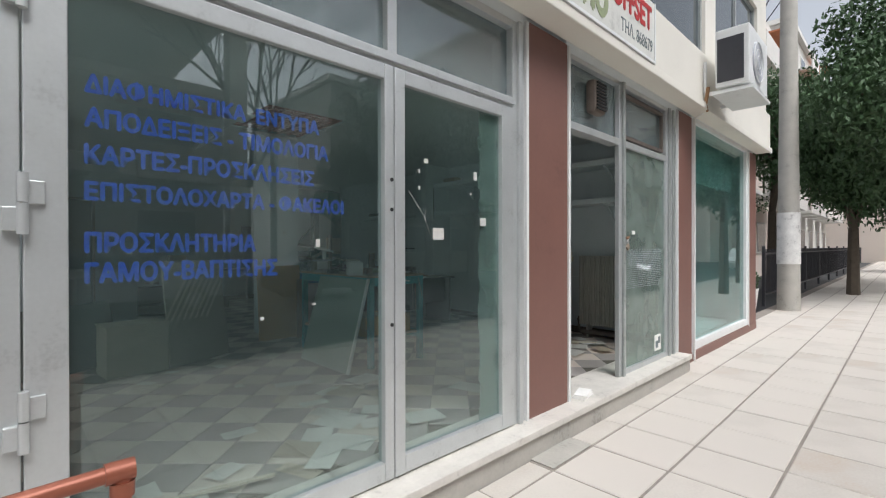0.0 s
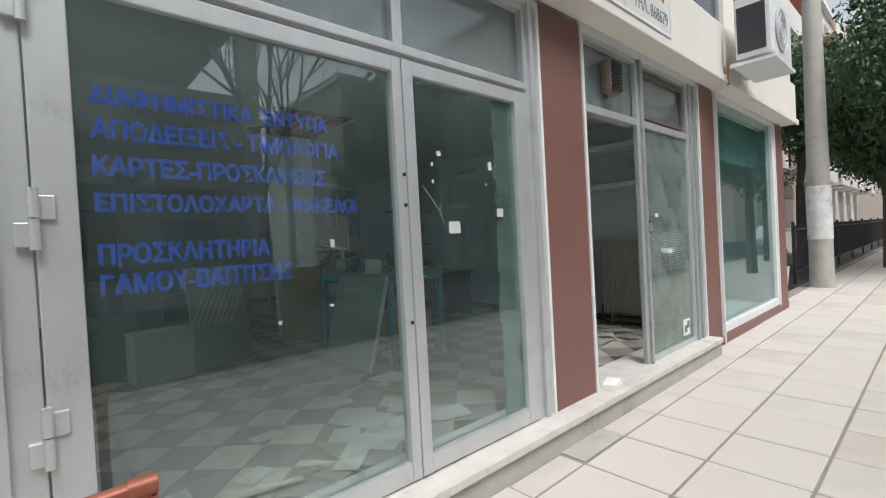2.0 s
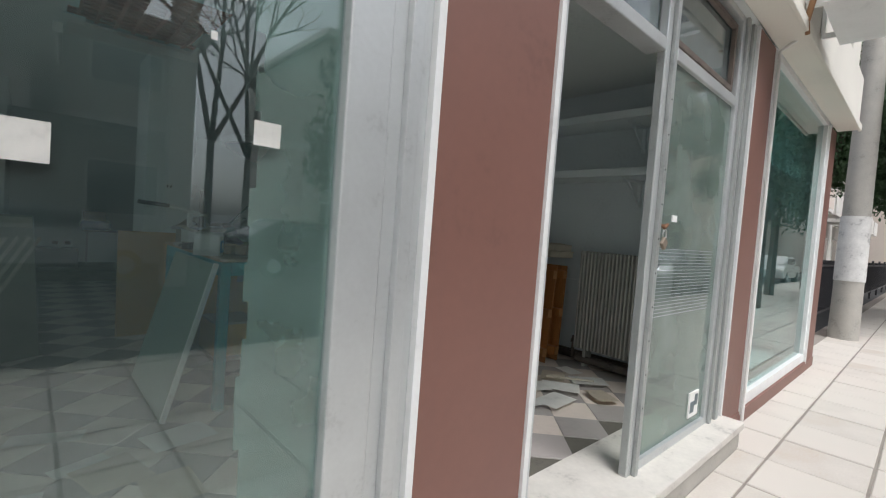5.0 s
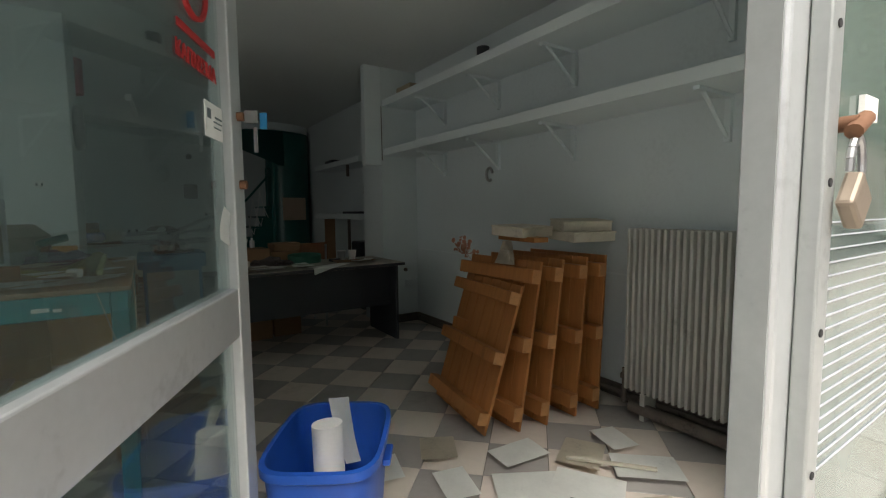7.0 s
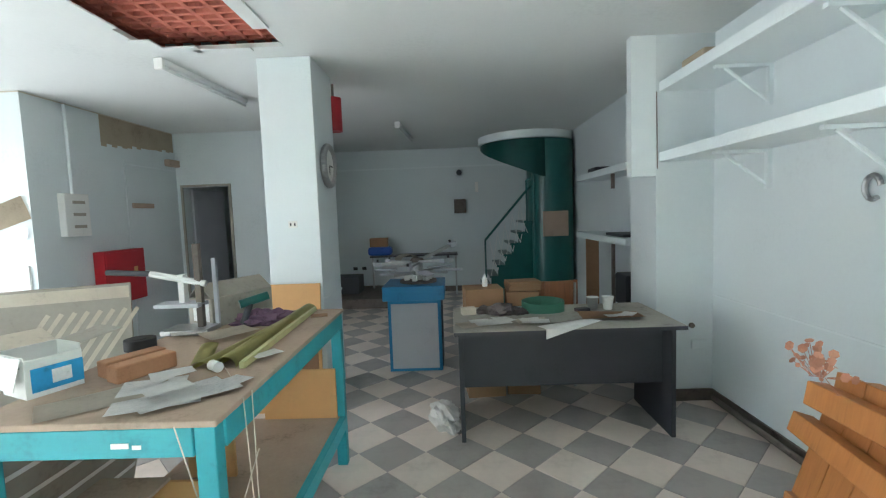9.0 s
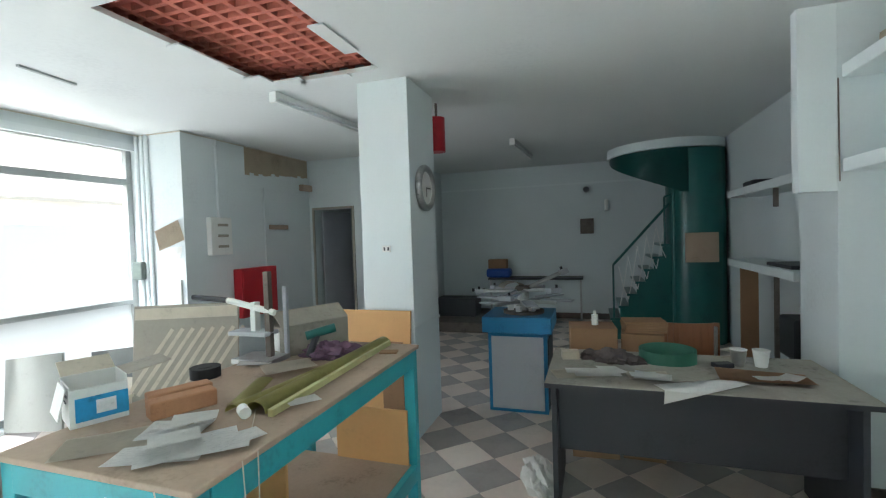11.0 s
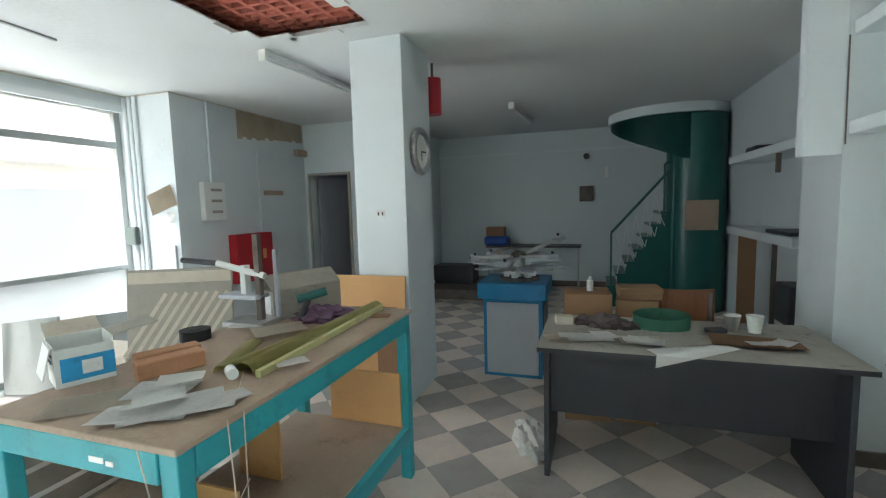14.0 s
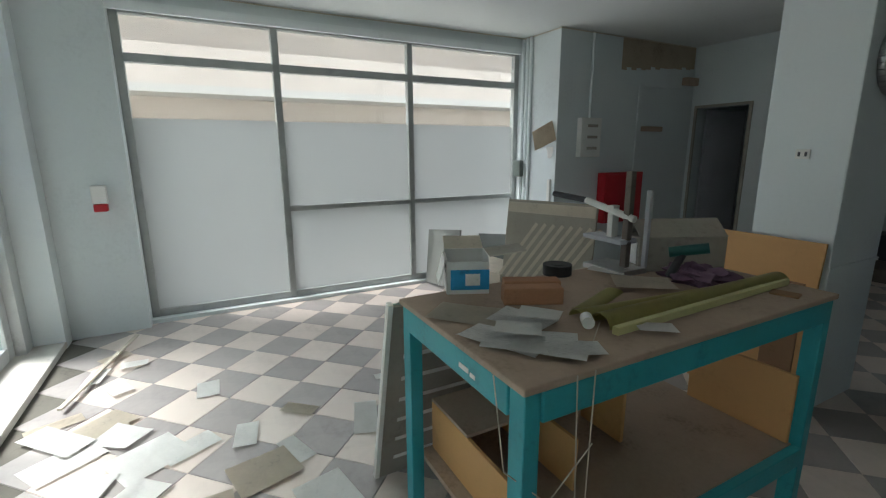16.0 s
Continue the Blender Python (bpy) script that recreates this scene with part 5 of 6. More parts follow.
part("bowl", boxes((-0.2, 0.2, -0.15, 0.15, 0.68, 0.85), bevel=0.04), M_WHITE, wash)
part("pedestal", rods(((0, 0, 0), (0, 0, 0.68), 0.07), n=14), M_WHITE, wash)
wd = thing("washroom_door", "grey washroom door standing wide open", "door", pose(1.80, 7.14, 0, 0, 0, 78))
part("door_panel", boxes((0, 0.62, -0.02, 0.02, 0.01, 1.95), bevel=0.003), M_GREY, wd)

# things seen behind the double door
wb = thing("white_box_cabinet", "low white box cabinet on the shop floor", "cabinet", pose(2.12, 3.35, 0, 0, 0, 6))
part("cabinet_body", boxes((0, 0.52, 0, 0.35, 0.0, 0.47), bevel=0.004), M_OLDPAPER, wb)
part("top", boxes((-0.01, 0.53, -0.01, 0.36, 0.471, 0.49), bevel=0.003), M_OLDPAPER, wb)
lean = thing("leaning_board", "pale green board leaning against the end of the workbench", "board", pose(3.80, 1.93, 0.008, 0, 15, 0))
part("panel", boxes((-0.012, 0.0, 0.0, 0.92, 0.0, 0.93), bevel=0.002), M_BOARD, lean)
part("back", boxes((0.001, 0.012, 0.0, 0.92, 0.0, 0.93), bevel=0.002), M_GREYCARD, lean, "dusty brown back")
part("edge", boxes((-0.014, 0.014, -0.022, -0.001, 0.0, 0.94), bevel=0.002), M_PAPER, lean, "pale wooden edge")
for k in range(7):
    part("stripe", boxes((0.0125, 0.0145, 0.06, 0.9, 0.1 + 0.115 * k, 0.12 + 0.115 * k)), M_PAPER, lean)

# papers on the floor
FLOOR = ((3.05, 1.715, 0.27, 0.13), (3.31, 2.03, 0.42, 0.17), (3.42, 1.63, 0.30, 0.13), (2.55, 1.25, 0.27, 0.17), (2.60, 0.50, 0.34, 0.14), (3.15, 0.98, 0.42, 0.36), (3.0, 0.62, 0.40, 0.28), (3.16, 1.16, 0.34, 0.19), (3.52, 1.47, 0.38, 0.32), (3.84, 1.70, 0.42, 0.3), (2.92, 2.27, 0.13, 0.09), (3.18, 1.42, 0.28, 0.15),
         (2.75, 0.72, 0.42, 0.28), (2.9, 0.84, 0.30, 0.24), (3.3, 0.75, 0.30, 0.24), (3.45, 0.95, 0.30, 0.24), (1.75, 0.66, 0.26, 0.12), (2.05, 0.60, 0.30, 0.14), (1.95, 0.80, 0.22, 0.13), (2.3, 0.75, 0.24, 0.16), (3.7, 1.2, 0.36, 0.28), (3.6, 0.6, 0.36, 0.28),
         (2.35, 2.9, 0.2, 0.12), (2.8, 0.55, 0.5, 0.2),
         (6.05, 1.65, 0.21, 0.18), (5.95, 1.35, 0.22, 0.15), (6.2, 1.15, 0.3, 0.21), (6.4, 1.0, 0.21, 0.3), (6.6, 1.2, 0.25, 0.2), (6.35, 1.38, 0.26, 0.17), (6.75, 0.95, 0.3, 0.2), (6.1, 0.85, 0.3, 0.2), (6.5, 0.7, 0.24, 0.17), (5.9, 0.95, 0.2, 0.14),
         (6.85, 1.2, 0.21, 0.15), (5.75, 1.62, 0.21, 0.12), (5.4, 2.1, 0.12, 0.08), (4.3, 0.8, 0.21, 0.3), (3.0, 3.0, 0.2, 0.12), (2.6, 3.1, 0.15, 0.1))
for i, (x, y, w, d) in enumerate(FLOOR):
    if x < 3.9:
        w, d = w * 0.75, d * 0.75
    solid("paper_sheet", sheet(w, d, 100 + i, rng.uniform(0.0, 0.008)), M_PAPER if i % 4 else M_OLDPAPER, "loose paper sheet on the checkered floor", "paper", pose(x, y, 0.002 + 0.0008 * i, 0, 0, rng.uniform(0, 180)), "floor papers")
solid("wooden_lath", boxes((-0.55, 0.55, -0.014, 0.014, 0, 0.012)), M_OLDPAPER, "long pale lath lying on the floor", "lath", pose(1.93, 0.63, 0.03, 0, 0, -14))
solid("wooden_lath", boxes((-0.2, 0.2, -0.01, 0.01, 0, 0.012)), M_OLDPAPER, "short lath among the papers", "lath", pose(6.62, 1.05, 0.035, 0, 0, -50))
for k in range(3):
    solid("leaflet", boxes((-0.10, 0.10, -0.05, 0.05, 0, 0.012), bevel=0.002), M_PAPER, "stack of leaflets lying on the door sill", "leaflet", pose(4.72, -0.03, 0.051 + 0.0125 * k, 0, 0, 8 + 5 * k), "sill leaflets")

solid("dado_line", boxes((XR - 0.006, XR - 0.001, 1.5, 4.13, 0.80, 0.812)), M_WHITEWALL, "thin painted dado line on the wall", "trim")
solid("hanging_cable", rods(((6.98, 4.13, 2.3), (6.985, 4.13, 1.75), 0.004), n=5), M_PIPE, "thin cable on the pilaster", "cable")
for k, (x, y, r) in enumerate(((4.52, 2.225, 40), (4.585, 2.095, 50), (5.63, 3.64, 10), (5.95, 3.63, 5))):
    z = (ZT if x < 5 else ZD) + 0.036
    solid("printed_slip", sheet(0.13, 0.09, 140 + k, 0.004), M_PAPER, "small printed slip on the pile of papers", "paper", pose(x, y, z, 0, 0, r), "printed slips")

# ---- outside ----
# signboard and air conditioner on the facade band
sg = thing("signboard", "weathered white signboard with red and green lettering", "sign", pose(0, 0, 0))
part("board", boxes((3.30, 5.62, -0.235, -0.205, 2.89, 3.40), bevel=0.004), M_SIGN, sg)
part("frame", boxes((3.28, 5.64, -0.24, -0.204, 2.865, 2.888), (5.622, 5.64, -0.24, -0.204, 2.89, 3.40)), M_WHITEMET, sg)
lettering("lettering", "OFFSET", pose(4.80, -0.237, 3.13, 90), 0.75, 0.20, M_SIGNRED, sg, 0.01)
lettering("lettering", "ΤΗΛ. 868679", pose(4.95, -0.237, 2.945, 90), 0.62, 0.11, M_SIGNGREY, sg)
lettering("lettering", "ΠΟ", pose(4.35, -0.237, 2.95, 90), 0.36, 0.24, M_SIGNGREEN, sg, 0.02)
part("writing", boxes((3.4, 4.28, -0.238, -0.236, 3.0, 3.2)), M_SIGNGREEN, sg, "worn lettering")
ac = thing("air_conditioner", "white outdoor air conditioning unit on brackets", "air conditioner", pose(7.03, -0.66, 2.96))
part("case", boxes((0, 0.84, 0, 0.32, 0, 0.62), bevel=0.015), M_WHITEMET, ac)
part("side_grille", boxes((-0.006, -0.001, 0.05, 0.30, 0.05, 0.52)), M_BLACK, ac, "black side grille")
part("fan_grille", rods(((0.34, -0.012, 0.28), (0.34, -0.001, 0.28), 0.22), n=32), M_GREY, ac, smooth=True)
for k in range(3):
    rg = bmesh.new()
    for i in range(28):
        a0, a1, r = math.tau * i / 28, math.tau * (i + 1) / 28, 0.07 + 0.07 * k
        cyl(rg, (0.34 + r * math.cos(a0), -0.018, 0.28 + r * math.sin(a0)), (0.34 + r * math.cos(a1), -0.018, 0.28 + r * math.sin(a1)), 0.005, n=5)
    part("grille_ring", rg, M_WHITEMET, ac)
for x in (0.08, 0.70):
    part("bracket", boxes((x, x + 0.03, -0.02, 0.45, -0.04, -0.001), (x, x + 0.03, 0.43, 0.458, -0.001, 0.35), bevel=0.003), M_WHITEMET, ac)
part("drip_tray", boxes((-0.01, 0.83, -0.03, 0.35, -0.07, -0.041)), M_WHITEMET, ac)
part("hose", rods(((0.05, 0.40, 0.05), (0.10, 0.44, -0.12), 0.02), ((0.10, 0.44, -0.12), (0.16, 0.44, -0.19), 0.015), n=8), M_CARD, ac)
solid("floor_rail", rods(((0.90, -0.50, 0.67), (1.65, -0.50, 0.69), 0.020), ((1.65, -0.50, 0.69), (1.65, -0.50, -0.14), 0.020), ((0.90, -0.50, 0.67), (0.90, -0.50, -0.14), 0.020), ((1.615, -0.50, 0.69), (1.675, -0.50, 0.69), 0.026), ((1.65, -0.50, 0.63), (1.65, -0.50, 0.665), 0.026), n=14), M_COPPER, "reddish-brown pipe guard on the pavement", "pipe guard", smooth=True)
solid("drain_cover", boxes((-0.24, 0.24, -0.085, 0.085, 0, 0.006), bevel=0.002), M_CONC, "grey metal inspection cover in the pavement", "drain cover", pose(4.11, -0.215, -0.139))

# utility pole, planter, fence, box
pole = thing("utility_pole", "tall concrete utility pole with torn posters", "pole", pose(13.6, 0.0, -0.14))
part("shaft", rods(((0, 0, 0), (0, 0, 9), 0.21, 0.13), n=28), M_CONC, pole, smooth=True)
part("poster_band", rods(((0, 0, 1.0), (0, 0, 2.1), 0.213, 0.206), n=28), M_POSTER, pole, "torn white posters", True)
part("cable", rods(((0, 0, 7.5), (8, 4, 6.2), 0.015), ((0, 0, 7.8), (-14, -0.6, 6.0), 0.012), ((0, 0, 6.9), (3, 4, 3.6), 0.012), n=5), M_BLACK, pole)
pl = thing("planter", "white ribbed planter with a green shrub", "planter", pose(13.3, 0.75, -0.14))
part("pot", rods(((0, 0, 0), (0, 0, 0.45), 0.22, 0.27), n=18), M_WHITE, pl, smooth=True)


def leaves(count, centres, spread, size, seed):
    r = random.Random(seed)
    vs, fs = [], []
    for _ in range(count):
        c, s = r.choice(centres)
        p = Vector((r.gauss(0, 1), r.gauss(0, 1), r.gauss(0, 1))).normalized() * (r.random() ** 0.4) * s * spread
        p += Vector(c)
        q = Euler((r.uniform(0, 6.3), r.uniform(0, 6.3), r.uniform(0, 6.3))).to_matrix()
        k = size * r.uniform(0.6, 1.4)
        o = len(vs)
        vs += [tuple(p + q @ Vector(v)) for v in ((-k, 0, 0), (0, -0.45 * k, 0.1 * k), (k, 0, 0), (0, 0.45 * k, 0.1 * k))]
        fs.append((o, o + 1, o + 2, o + 3))
    me = bpy.data.meshes.new("crown")
    me.from_pydata(vs, [], fs)
    me.materials.append(M_LEAF)
    return me


def child(name, me, parent, label=""):
    ob = new(name, me)
    ob.parent = parent
    return tagged(ob, label)


child("shrub", leaves(900, [((0, 0, 0.62), 0.3)], 1, 0.035, 4), pl)
solid("utility_box", boxes((14.05, 14.35, -0.1, 0.15, -0.14, 0.5), (14.08, 14.32, -0.08, 0.12, 0.5, 0.95), bevel=0.01), M_TERRA, "orange utility box beside the pole", "utility box")
fn = thing("fence", "black iron fence along the garden", "fence", pose(0, 0, 0))
for x in range(14, 44, 3):
    part("post", boxes((x, x + 0.06, 0.50, 0.56, -0.14, 1.25)), M_BLACK, fn)
part("rail", boxes((14, 44, 0.515, 0.545, 1.05, 1.09)), M_BLACK, fn)
part("rail", boxes((14, 44, 0.515, 0.545, 0.10, 0.14)), M_BLACK, fn)
for i in range(240):
    x = 14.1 + 0.125 * i
    part("bar", boxes((x, x + 0.016, 0.522, 0.538, 0.141, 1.18)), M_BLACK, fn) if i < 120 else None
part("far_bars", boxes(*[(29.1 + 0.125 * i, 29.116 + 0.125 * i, 0.522, 0.538, 0.141, 1.18) for i in range(118)]), M_BLACK, fn)


def limb(vs, fs, p0, p1, r0, r1, n=6):
    d = (p1 - p0).normalized()
    a = d.orthogonal().normalized()
    b = d.cross(a)
    o = len(vs)
    for p, r in ((p0, r0), (p1, r1)):
        vs.extend(tuple(p + (a * math.cos(math.tau * i / n) + b * math.sin(math.tau * i / n)) * r) for i in range(n))
    fs.extend((o + i, o + (i + 1) % n, o + n + (i + 1) % n, o + n + i) for i in range(n))


def branches(height, r0, depth, seed, spread=0.55):
    r = random.Random(seed)
    vs, fs, ends = [], [], []

    def grow(p, d, length, rad, k):
        q = p + d * length
        limb(vs, fs, p, q, rad, rad * 0.72)
        ends.append(q)
        if k == 0:
            return
        for _ in range(3 if k > 1 else 2):
            nd = (d + Vector((r.gauss(0, spread), r.gauss(0, spread), r.gauss(0.15, spread * 0.6)))).normalized()
            grow(q, nd, length * r.uniform(0.6, 0.85), rad * 0.62, k - 1)
    grow(Vector((0, 0, 0)), Vector((0, 0, 1)), height, r0, depth)
    me = bpy.data.meshes.new("trunk")
    me.from_pydata(vs, [], fs)
    me.materials.append(M_BARK)
    return me, ends


for i, (x, y, h, s, n) in enumerate(((16.6, -1.9, 2.1, 2.0, 26000), (18.8, -0.7, 1.9, 2.5, 30000), (20.5, 1.5, 2.6, 1.9, 14000), (21.5, -2.6, 2.4, 1.6, 14000), (27, -2.5, 2.6, 1.7, 9000), (34, -2.5, 2.6, 1.8, 7000), (24, 3.5, 2.4, 1.4, 6000))):
    tr = thing("tree", "leafy street tree with a dense dark green crown", "tree", pose(x, y, -0.14), "street trees")
    me, ends = branches(h, 0.16, 3, 40 + i)
    child("trunk", me, tr)
    r = random.Random(i)
    centres = [(tuple(e), s * r.uniform(0.35, 0.6)) for e in ends if e.z > h * 1.05]
    child("crown", leaves(int(n * 1.6), centres, 1.0, 0.065, 60 + i), tr)
for i, (x, y) in enumerate(((6.7, -12.0), (8.2, -13.6))):
    tr = thing("bare_tree", "leafless street tree across the road", "tree", pose(x, y, -0.3), "bare trees")
    me, ends = branches(3.3, 0.13, 5, 80 + i, 0.42)
    child("trunk", me, tr)


def block(name, label, x0, x1, y0, y1, storeys, side, material, group, step=3.4, base=3.4):
    """An apartment house with balconies on the side that faces the street: 'n' towards +y, 's' towards -y, 'e' towards +x."""
    h = base + storeys * 3.0
    b = thing(name, label, "building", pose(0, 0, 0), group)
    part("wall", boxes((x0, x1, y0, y1, -0.3, h)), material, b)
    part("roof", boxes((x0 - 0.3, x1 + 0.3, y0 - 0.3, y1 + 0.3, h, h + 0.3)), M_BALC, b)
    a0, a1 = (y0, y1) if side == "e" else (x0, x1)
    count = max(1, int((a1 - a0) / step))
    for s in range(storeys + 1):
        z = 0.9 if s == 0 else base + (s - 1) * 3.0 + 0.2
        for k in range(count):
            c = a0 + (k + 0.5) * (a1 - a0) / count

            def put(nm, u0, u1, d0, d1, w0, w1, m, par):
                if side == "n":
                    return part(nm, boxes((u0, u1, y1 + d0, y1 + d1, w0, w1)), m, par)
                if side == "s":
                    return part(nm, boxes((u0, u1, y0 - d1, y0 - d0, w0, w1)), m, par)
                return part(nm, boxes((x1 + d0, x1 + d1, u0, u1, w0, w1)), m, par)
            w = put("window", c - 0.9, c + 0.9, 0.005, 0.05, z, z + (1.6 if s == 0 else 2.1), M_BALC, b)
            put("pane", c - 0.82, c + 0.82, 0.052, 0.06, z + 0.08, z + (1.52 if s == 0 else 2.02), G_DARKWIN, w)
            if s:
                bal = put("balcony", c - 1.45, c + 1.45, 0.0, 1.2, z - 0.25, z - 0.1, M_BALC, b)
                put("parapet", c - 1.45, c + 1.45, 1.14, 1.2, z - 0.09, z + 0.8, material if k % 2 else M_BALC, bal)
                if (s + k) % 3 == 0:
                    put("awning", c - 1.4, c + 1.4, 0.1, 1.1, z + 2.05, z + 2.12, M_TERRA, bal)


block("apartment_building", "pale low house with a flat roof across the road", -14, 7.0, -24, -15, 1, "n", M_CONC, "apartment houses")
over = thing("upper_storeys", "grey upper storeys carried on pillars across the road", "building", pose(0, 0, 0), "apartment houses")
part("wall", boxes((-14, 5.7, -24, -9, 7.15, 10.6)), M_CONC, over)
for x in (-13, -7, -1, 5.2):
    part("pillar", boxes((x, x + 0.4, -9.5, -9.1, -0.3, 7.14)), M_CONC, over)
for x in (-12, -8, -4, 0):
    for z in (8.0,):
        w = part("window", boxes((x, x + 2.2, -8.99, -8.94, z, z + 1.9)), M_BALC, over)
        part("pane", boxes((x + 0.08, x + 2.12, -8.935, -8.93, z + 0.08, z + 1.82)), G_DARKWIN, w)
for i, (x, y, h, s, n) in enumerate(((13.6, -15.0, 2.0, 2.2, 20000), (14.6, -12.6, 2.8, 3.2, 24000), (17.5, -12.8, 2.6, 3.0, 16000))):
    tr = thing("tree", "dense dark evergreen tree across the road", "tree", pose(x, y, -0.3), "trees across the road")
    me, ends = branches(h, 0.2, 3, 140 + i)
    child("trunk", me, tr)
    r = random.Random(50 + i)
    centres = [(tuple(e), s * r.uniform(0.35, 0.6)) for e in ends if e.z > h * 1.02]
    child("crown", leaves(n, centres, 1.0, 0.13, 160 + i), tr)
block("apartment_building", "grey apartment house with balconies across the road", 13, 24, -28, -18, 2, "n", M_CONC, "apartment houses")
block("apartment_building", "cream apartment house with awnings across the road", 24, 46, -25, -14, 4, "n", M_BEIGE, "apartment houses")
block("apartment_building", "beige house with balconies beyond the garden fence", 17, 35, 3.6, 12, 3, "s", M_BEIGE, "apartment houses")
block("apartment_building", "cream house with balconies further down the street", 37, 56, 3.6, 12, 4, "s", M_BALC, "apartment houses")
side = thing("side_building", "beige house with long balconies across the side street", "building", pose(0, 0, 0), "apartment houses")
part("wall", boxes((-16, -5.5, -3, 16, -0.3, 6.0)), M_BEIGE, side)
part("roof", boxes((-16.2, -5.3, -3.2, 16.2, 6.0, 6.2)), M_BALC, side)
for z in (2.55, 4.6):
    bal = part("balcony", boxes((-5.5, -4.6, -2.5, 15.5, z, z + 0.15)), M_BALC, side)
    part("parapet", boxes((-4.7, -4.6, -2.5, 15.5, z + 0.15, z + 0.85)), M_BEIGE, bal)
part("ledge", boxes((-5.5, -5.38, -3, 16, 2.0, 2.12)), M_BALC, side)
for sp in ((60, 70, -30, 30, -0.3, 12), (52, 59.9, -30, -12, -0.3, 10)):
    solid("distant_house", boxes(sp), M_BEIGE, "pale house closing the end of the street", "building", group="distant houses")


def car_at(x, y, turn, paint, label):
    c = thing("car", label, "car", pose(x, y, -0.30, 0, 0, turn), "parked cars")
    prof = ((-2.05, 0.35), (-2.1, 0.7), (-1.9, 0.92), (-1.2, 1.0), (2.0, 0.95), (2.1, 0.65), (2.05, 0.32))
    cab_prof = ((-1.2, 1.0), (-0.55, 1.42), (1.1, 1.45), (1.85, 0.97))

    def extrude(points, half, bev):
        bm = bmesh.new()
        vs = [bm.verts.new((px, -half, pz)) for px, pz in points]
        f = bm.faces.new(vs)
        ext = bmesh.ops.extrude_face_region(bm, geom=[f])
        bmesh.ops.translate(bm, vec=(0, 2 * half, 0), verts=[v for v in ext["geom"] if isinstance(v, bmesh.types.BMVert)])
        bmesh.ops.recalc_face_normals(bm, faces=bm.faces[:])
        bmesh.ops.bevel(bm, geom=bm.edges[:], offset=bev, segments=2, affect="EDGES")
        return bm
    part("body", extrude(prof, 0.86, 0.05), paint, c, smooth=True)
    cabin = part("cabin", extrude(cab_prof, 0.72, 0.06), paint, c, smooth=True)
    for sy in (-1, 1):
        part("window", boxes((-0.6, 1.2, 0.722 * sy - 0.006, 0.722 * sy + 0.006, 1.06, 1.34), bevel=0.005), G_DARKWIN, cabin)
        for wx in (-1.3, 1.3):
            w = part("wheel", rods(((wx, 0.78 * sy - 0.1, 0.31), (wx, 0.78 * sy + 0.1, 0.31), 0.31), n=22), M_RUBBER, c, smooth=True)
            part("rim", rods(((wx, 0.89 * sy - 0.01, 0.31), (wx, 0.89 * sy + 0.01, 0.31), 0.18), n=16), M_CARLIGHT, w)
        part("headlight", boxes((-2.08, -1.95, 0.62 * sy - 0.15, 0.62 * sy + 0.15, 0.66, 0.80), bevel=0.02), M_WHITE, c)


for x, y, turn, paint, label in ((-1.6, -4.9, 0, M_CARLIGHT, "silver hatchback parked along the kerb"), (3.4, -11.0, 180, M_CARLIGHT, "silver car parked on the far side"), (9.0, -10.8, 180, M_CARDARK, "dark car parked on the far side"),
                                 (13.8, -4.9, 0, M_CARDARK, "dark car parked along the kerb"), (18.6, -4.9, 0, M_CARLIGHT, "silver car parked along the kerb"), (33, -4.8, 0, M_WHITEMET, "white car parked down the street"), (-7.0, -10.9, 180, M_CARDARK, "dark car parked across the road")):
    car_at(x, y, turn, paint, label)

# ---- floor tiles and paving, piece by piece ----
def tile_mesh(name, e, h, material, edge=0.004):
    bm = bmesh.new()
    box(bm, -e / 2, e / 2, -e / 2, e / 2, -h, 0)
    top = [v for v in bm.verts if v.co.z > -h / 2]
    bmesh.ops.bevel(bm, geom=[ed for ed in bm.edges if all(v in top for v in ed.verts)], offset=edge, segments=1, affect="EDGES")
    return mesh_from(bm, name, material)


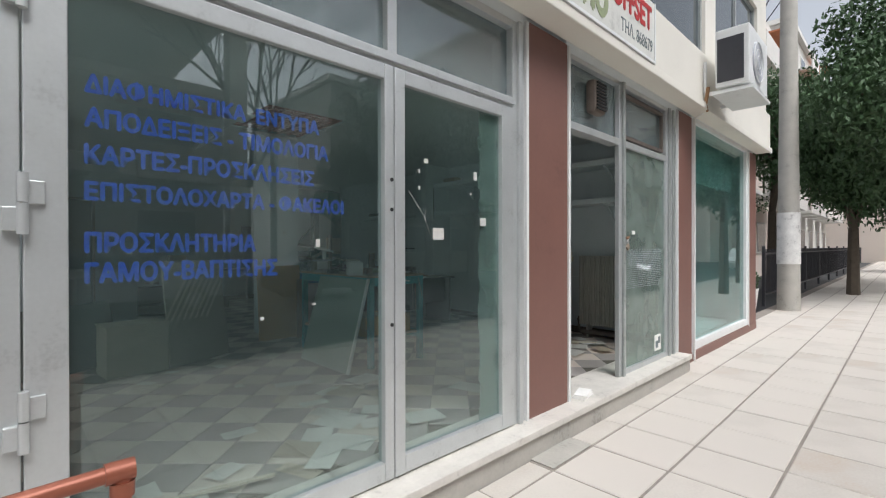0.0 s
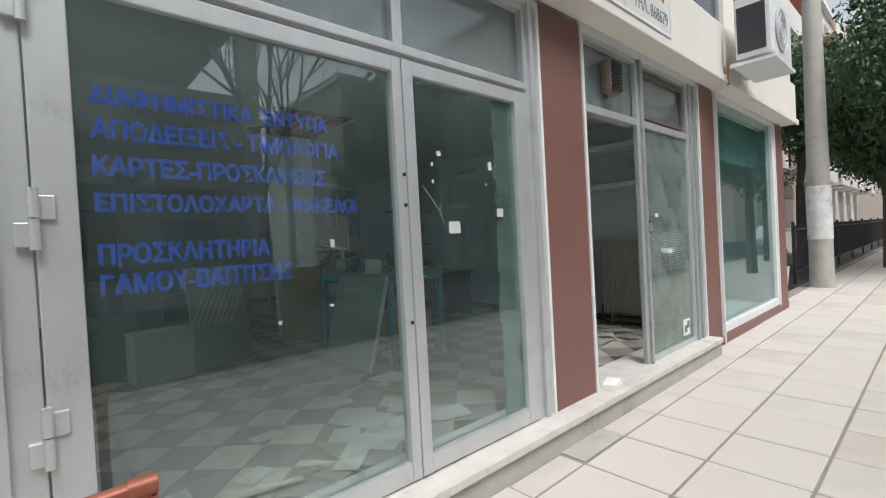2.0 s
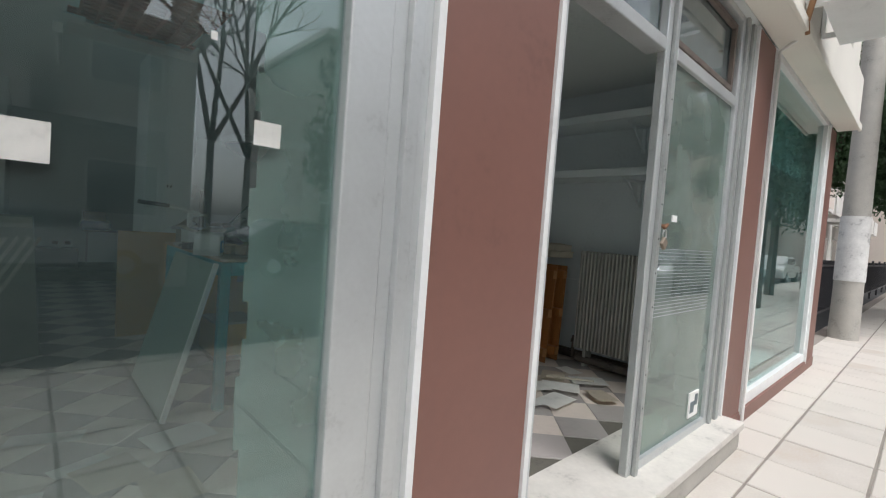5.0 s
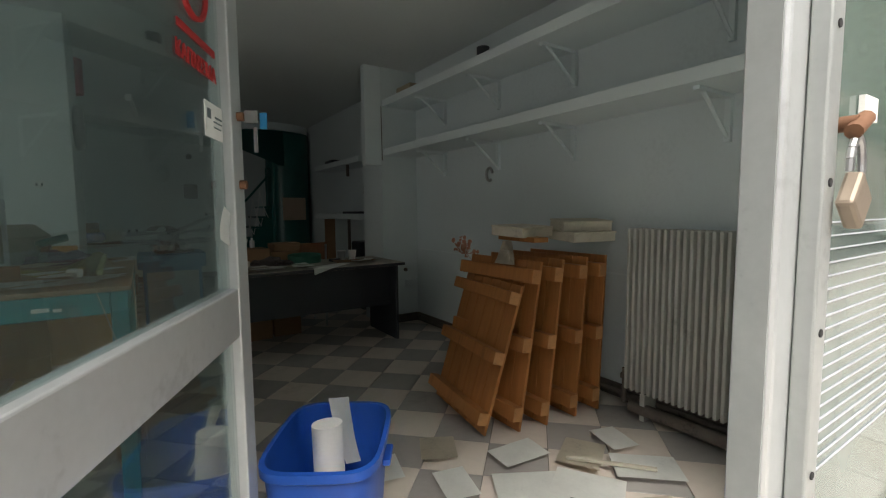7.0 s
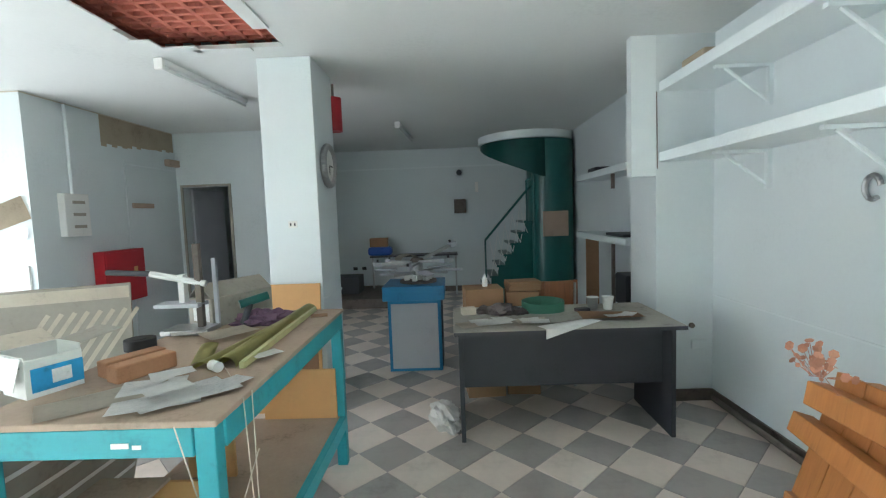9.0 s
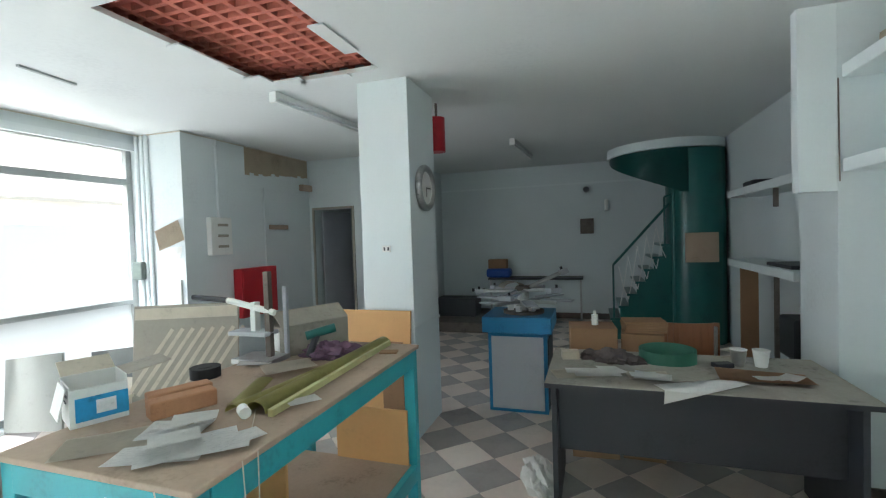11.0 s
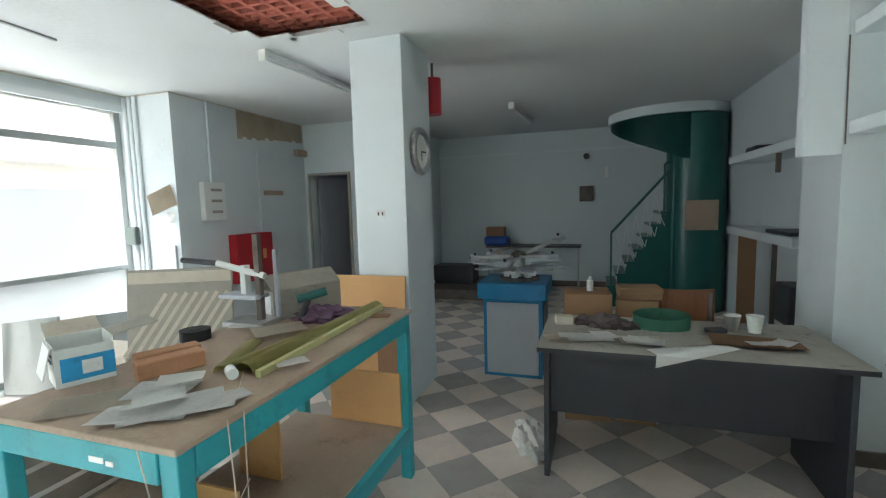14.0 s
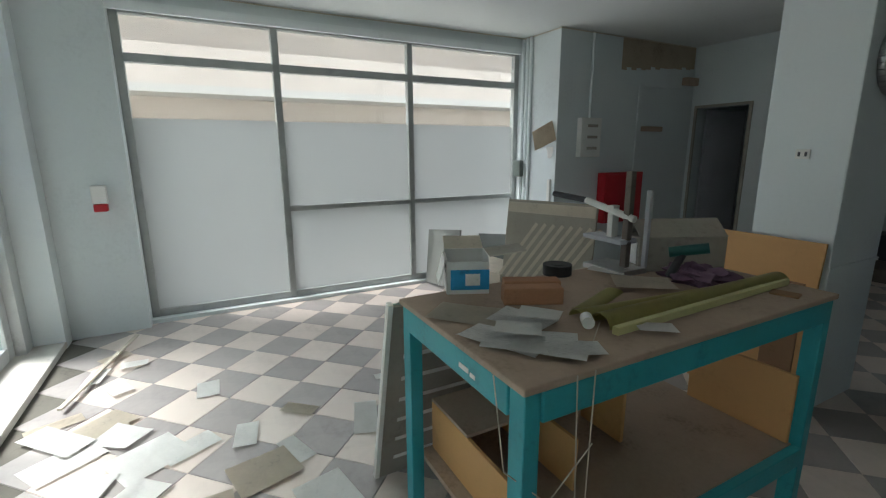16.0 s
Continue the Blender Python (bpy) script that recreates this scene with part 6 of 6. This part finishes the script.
def lay(parent, cells, meshes, limit, near, stuff_name, label):
    """The nearest cells are pieces of their own; the rest is joined."""
    cells.sort(key=lambda c: (c[0] - near[0]) ** 2 + (c[1] - near[1]) ** 2)
    for x, y, z, turn, k in cells[:limit]:
        ob = new("tile", meshes[k])
        ob.parent, ob.location, ob.rotation_euler = parent, (x, y, z), (0, 0, turn)
    for k, me in enumerate(meshes):
        rest = [c for c in cells[limit:] if c[4] == k]
        if not rest:
            continue
        base = np.array([v.co for v in me.vertices])
        faces = [tuple(p.vertices) for p in me.polygons]
        vs, fs = [], []
        for x, y, z, turn, _ in rest:
            c, s = math.cos(turn), math.sin(turn)
            off = len(vs)
            vs += [(x + c * a - s * b, y + s * a + c * b, z + h) for a, b, h in base]
            fs += [tuple(i + off for i in f) for f in faces]
        mm = bpy.data.meshes.new(stuff_name)
        mm.from_pydata(vs, [], fs)
        mm.materials.append(me.materials[0])
        ob = new(stuff_name, mm)
        ob.parent = parent
        tagged(ob, label, kind="stuff")


E_T = 0.30
rng = random.Random(3)
cells = []
c45 = math.sqrt(0.5)
for i in range(-40, 40):
    for j in range(-40, 40):
        u, v = (i + 0.5) * E_T, (j + 0.5) * E_T
        x, y = 5.05 + (u - v) * c45, 3.27 + (u + v) * c45
        if 0.98 < x < 7.55 and 0.40 < y < 9.45:
            cells.append((x, y, rng.uniform(-0.0012, 0.0012), radians(45), (i + j + 1) % 2))
lay(bpy.data.objects["floor"], cells, [tile_mesh("tile_light", E_T - 0.003, 0.02, M_TLIGHT, 0.0015), tile_mesh("tile_dark", E_T - 0.003, 0.02, M_TDARK, 0.0015)], 300, (4.3, 2.2), "far_tiles", "checkered marble tiles")
cut_slab = tile_mesh("cut_slab", 0.488, 0.05, M_PAVE, 0.006)
cut_slab.transform(Matrix.Diagonal((1, 0.33, 1, 1)))
cells = []
for i in range(-24, 110):
    for j in range(0, 8):
        x, y = 4.36 + (i + 0.5) * 0.5, -0.30 - (j - 0.5) * 0.5
        if y > -3.62 and not (y > -0.13 and 1.0 < x < 6.9):
            cells.append((x, y, rng.uniform(-0.143, -0.137), 0, 0))
        elif y > -0.13 and 1.0 < x < 6.9:
            cells.append((x, -0.215, rng.uniform(-0.143, -0.137), 0, 1))
lay(bpy.data.objects["pavement"], cells, [tile_mesh("paving_slab", 0.484, 0.05, M_PAVE, 0.006), cut_slab], 300, (6.0, -1.2), "far_paving", "square beige paving slabs")
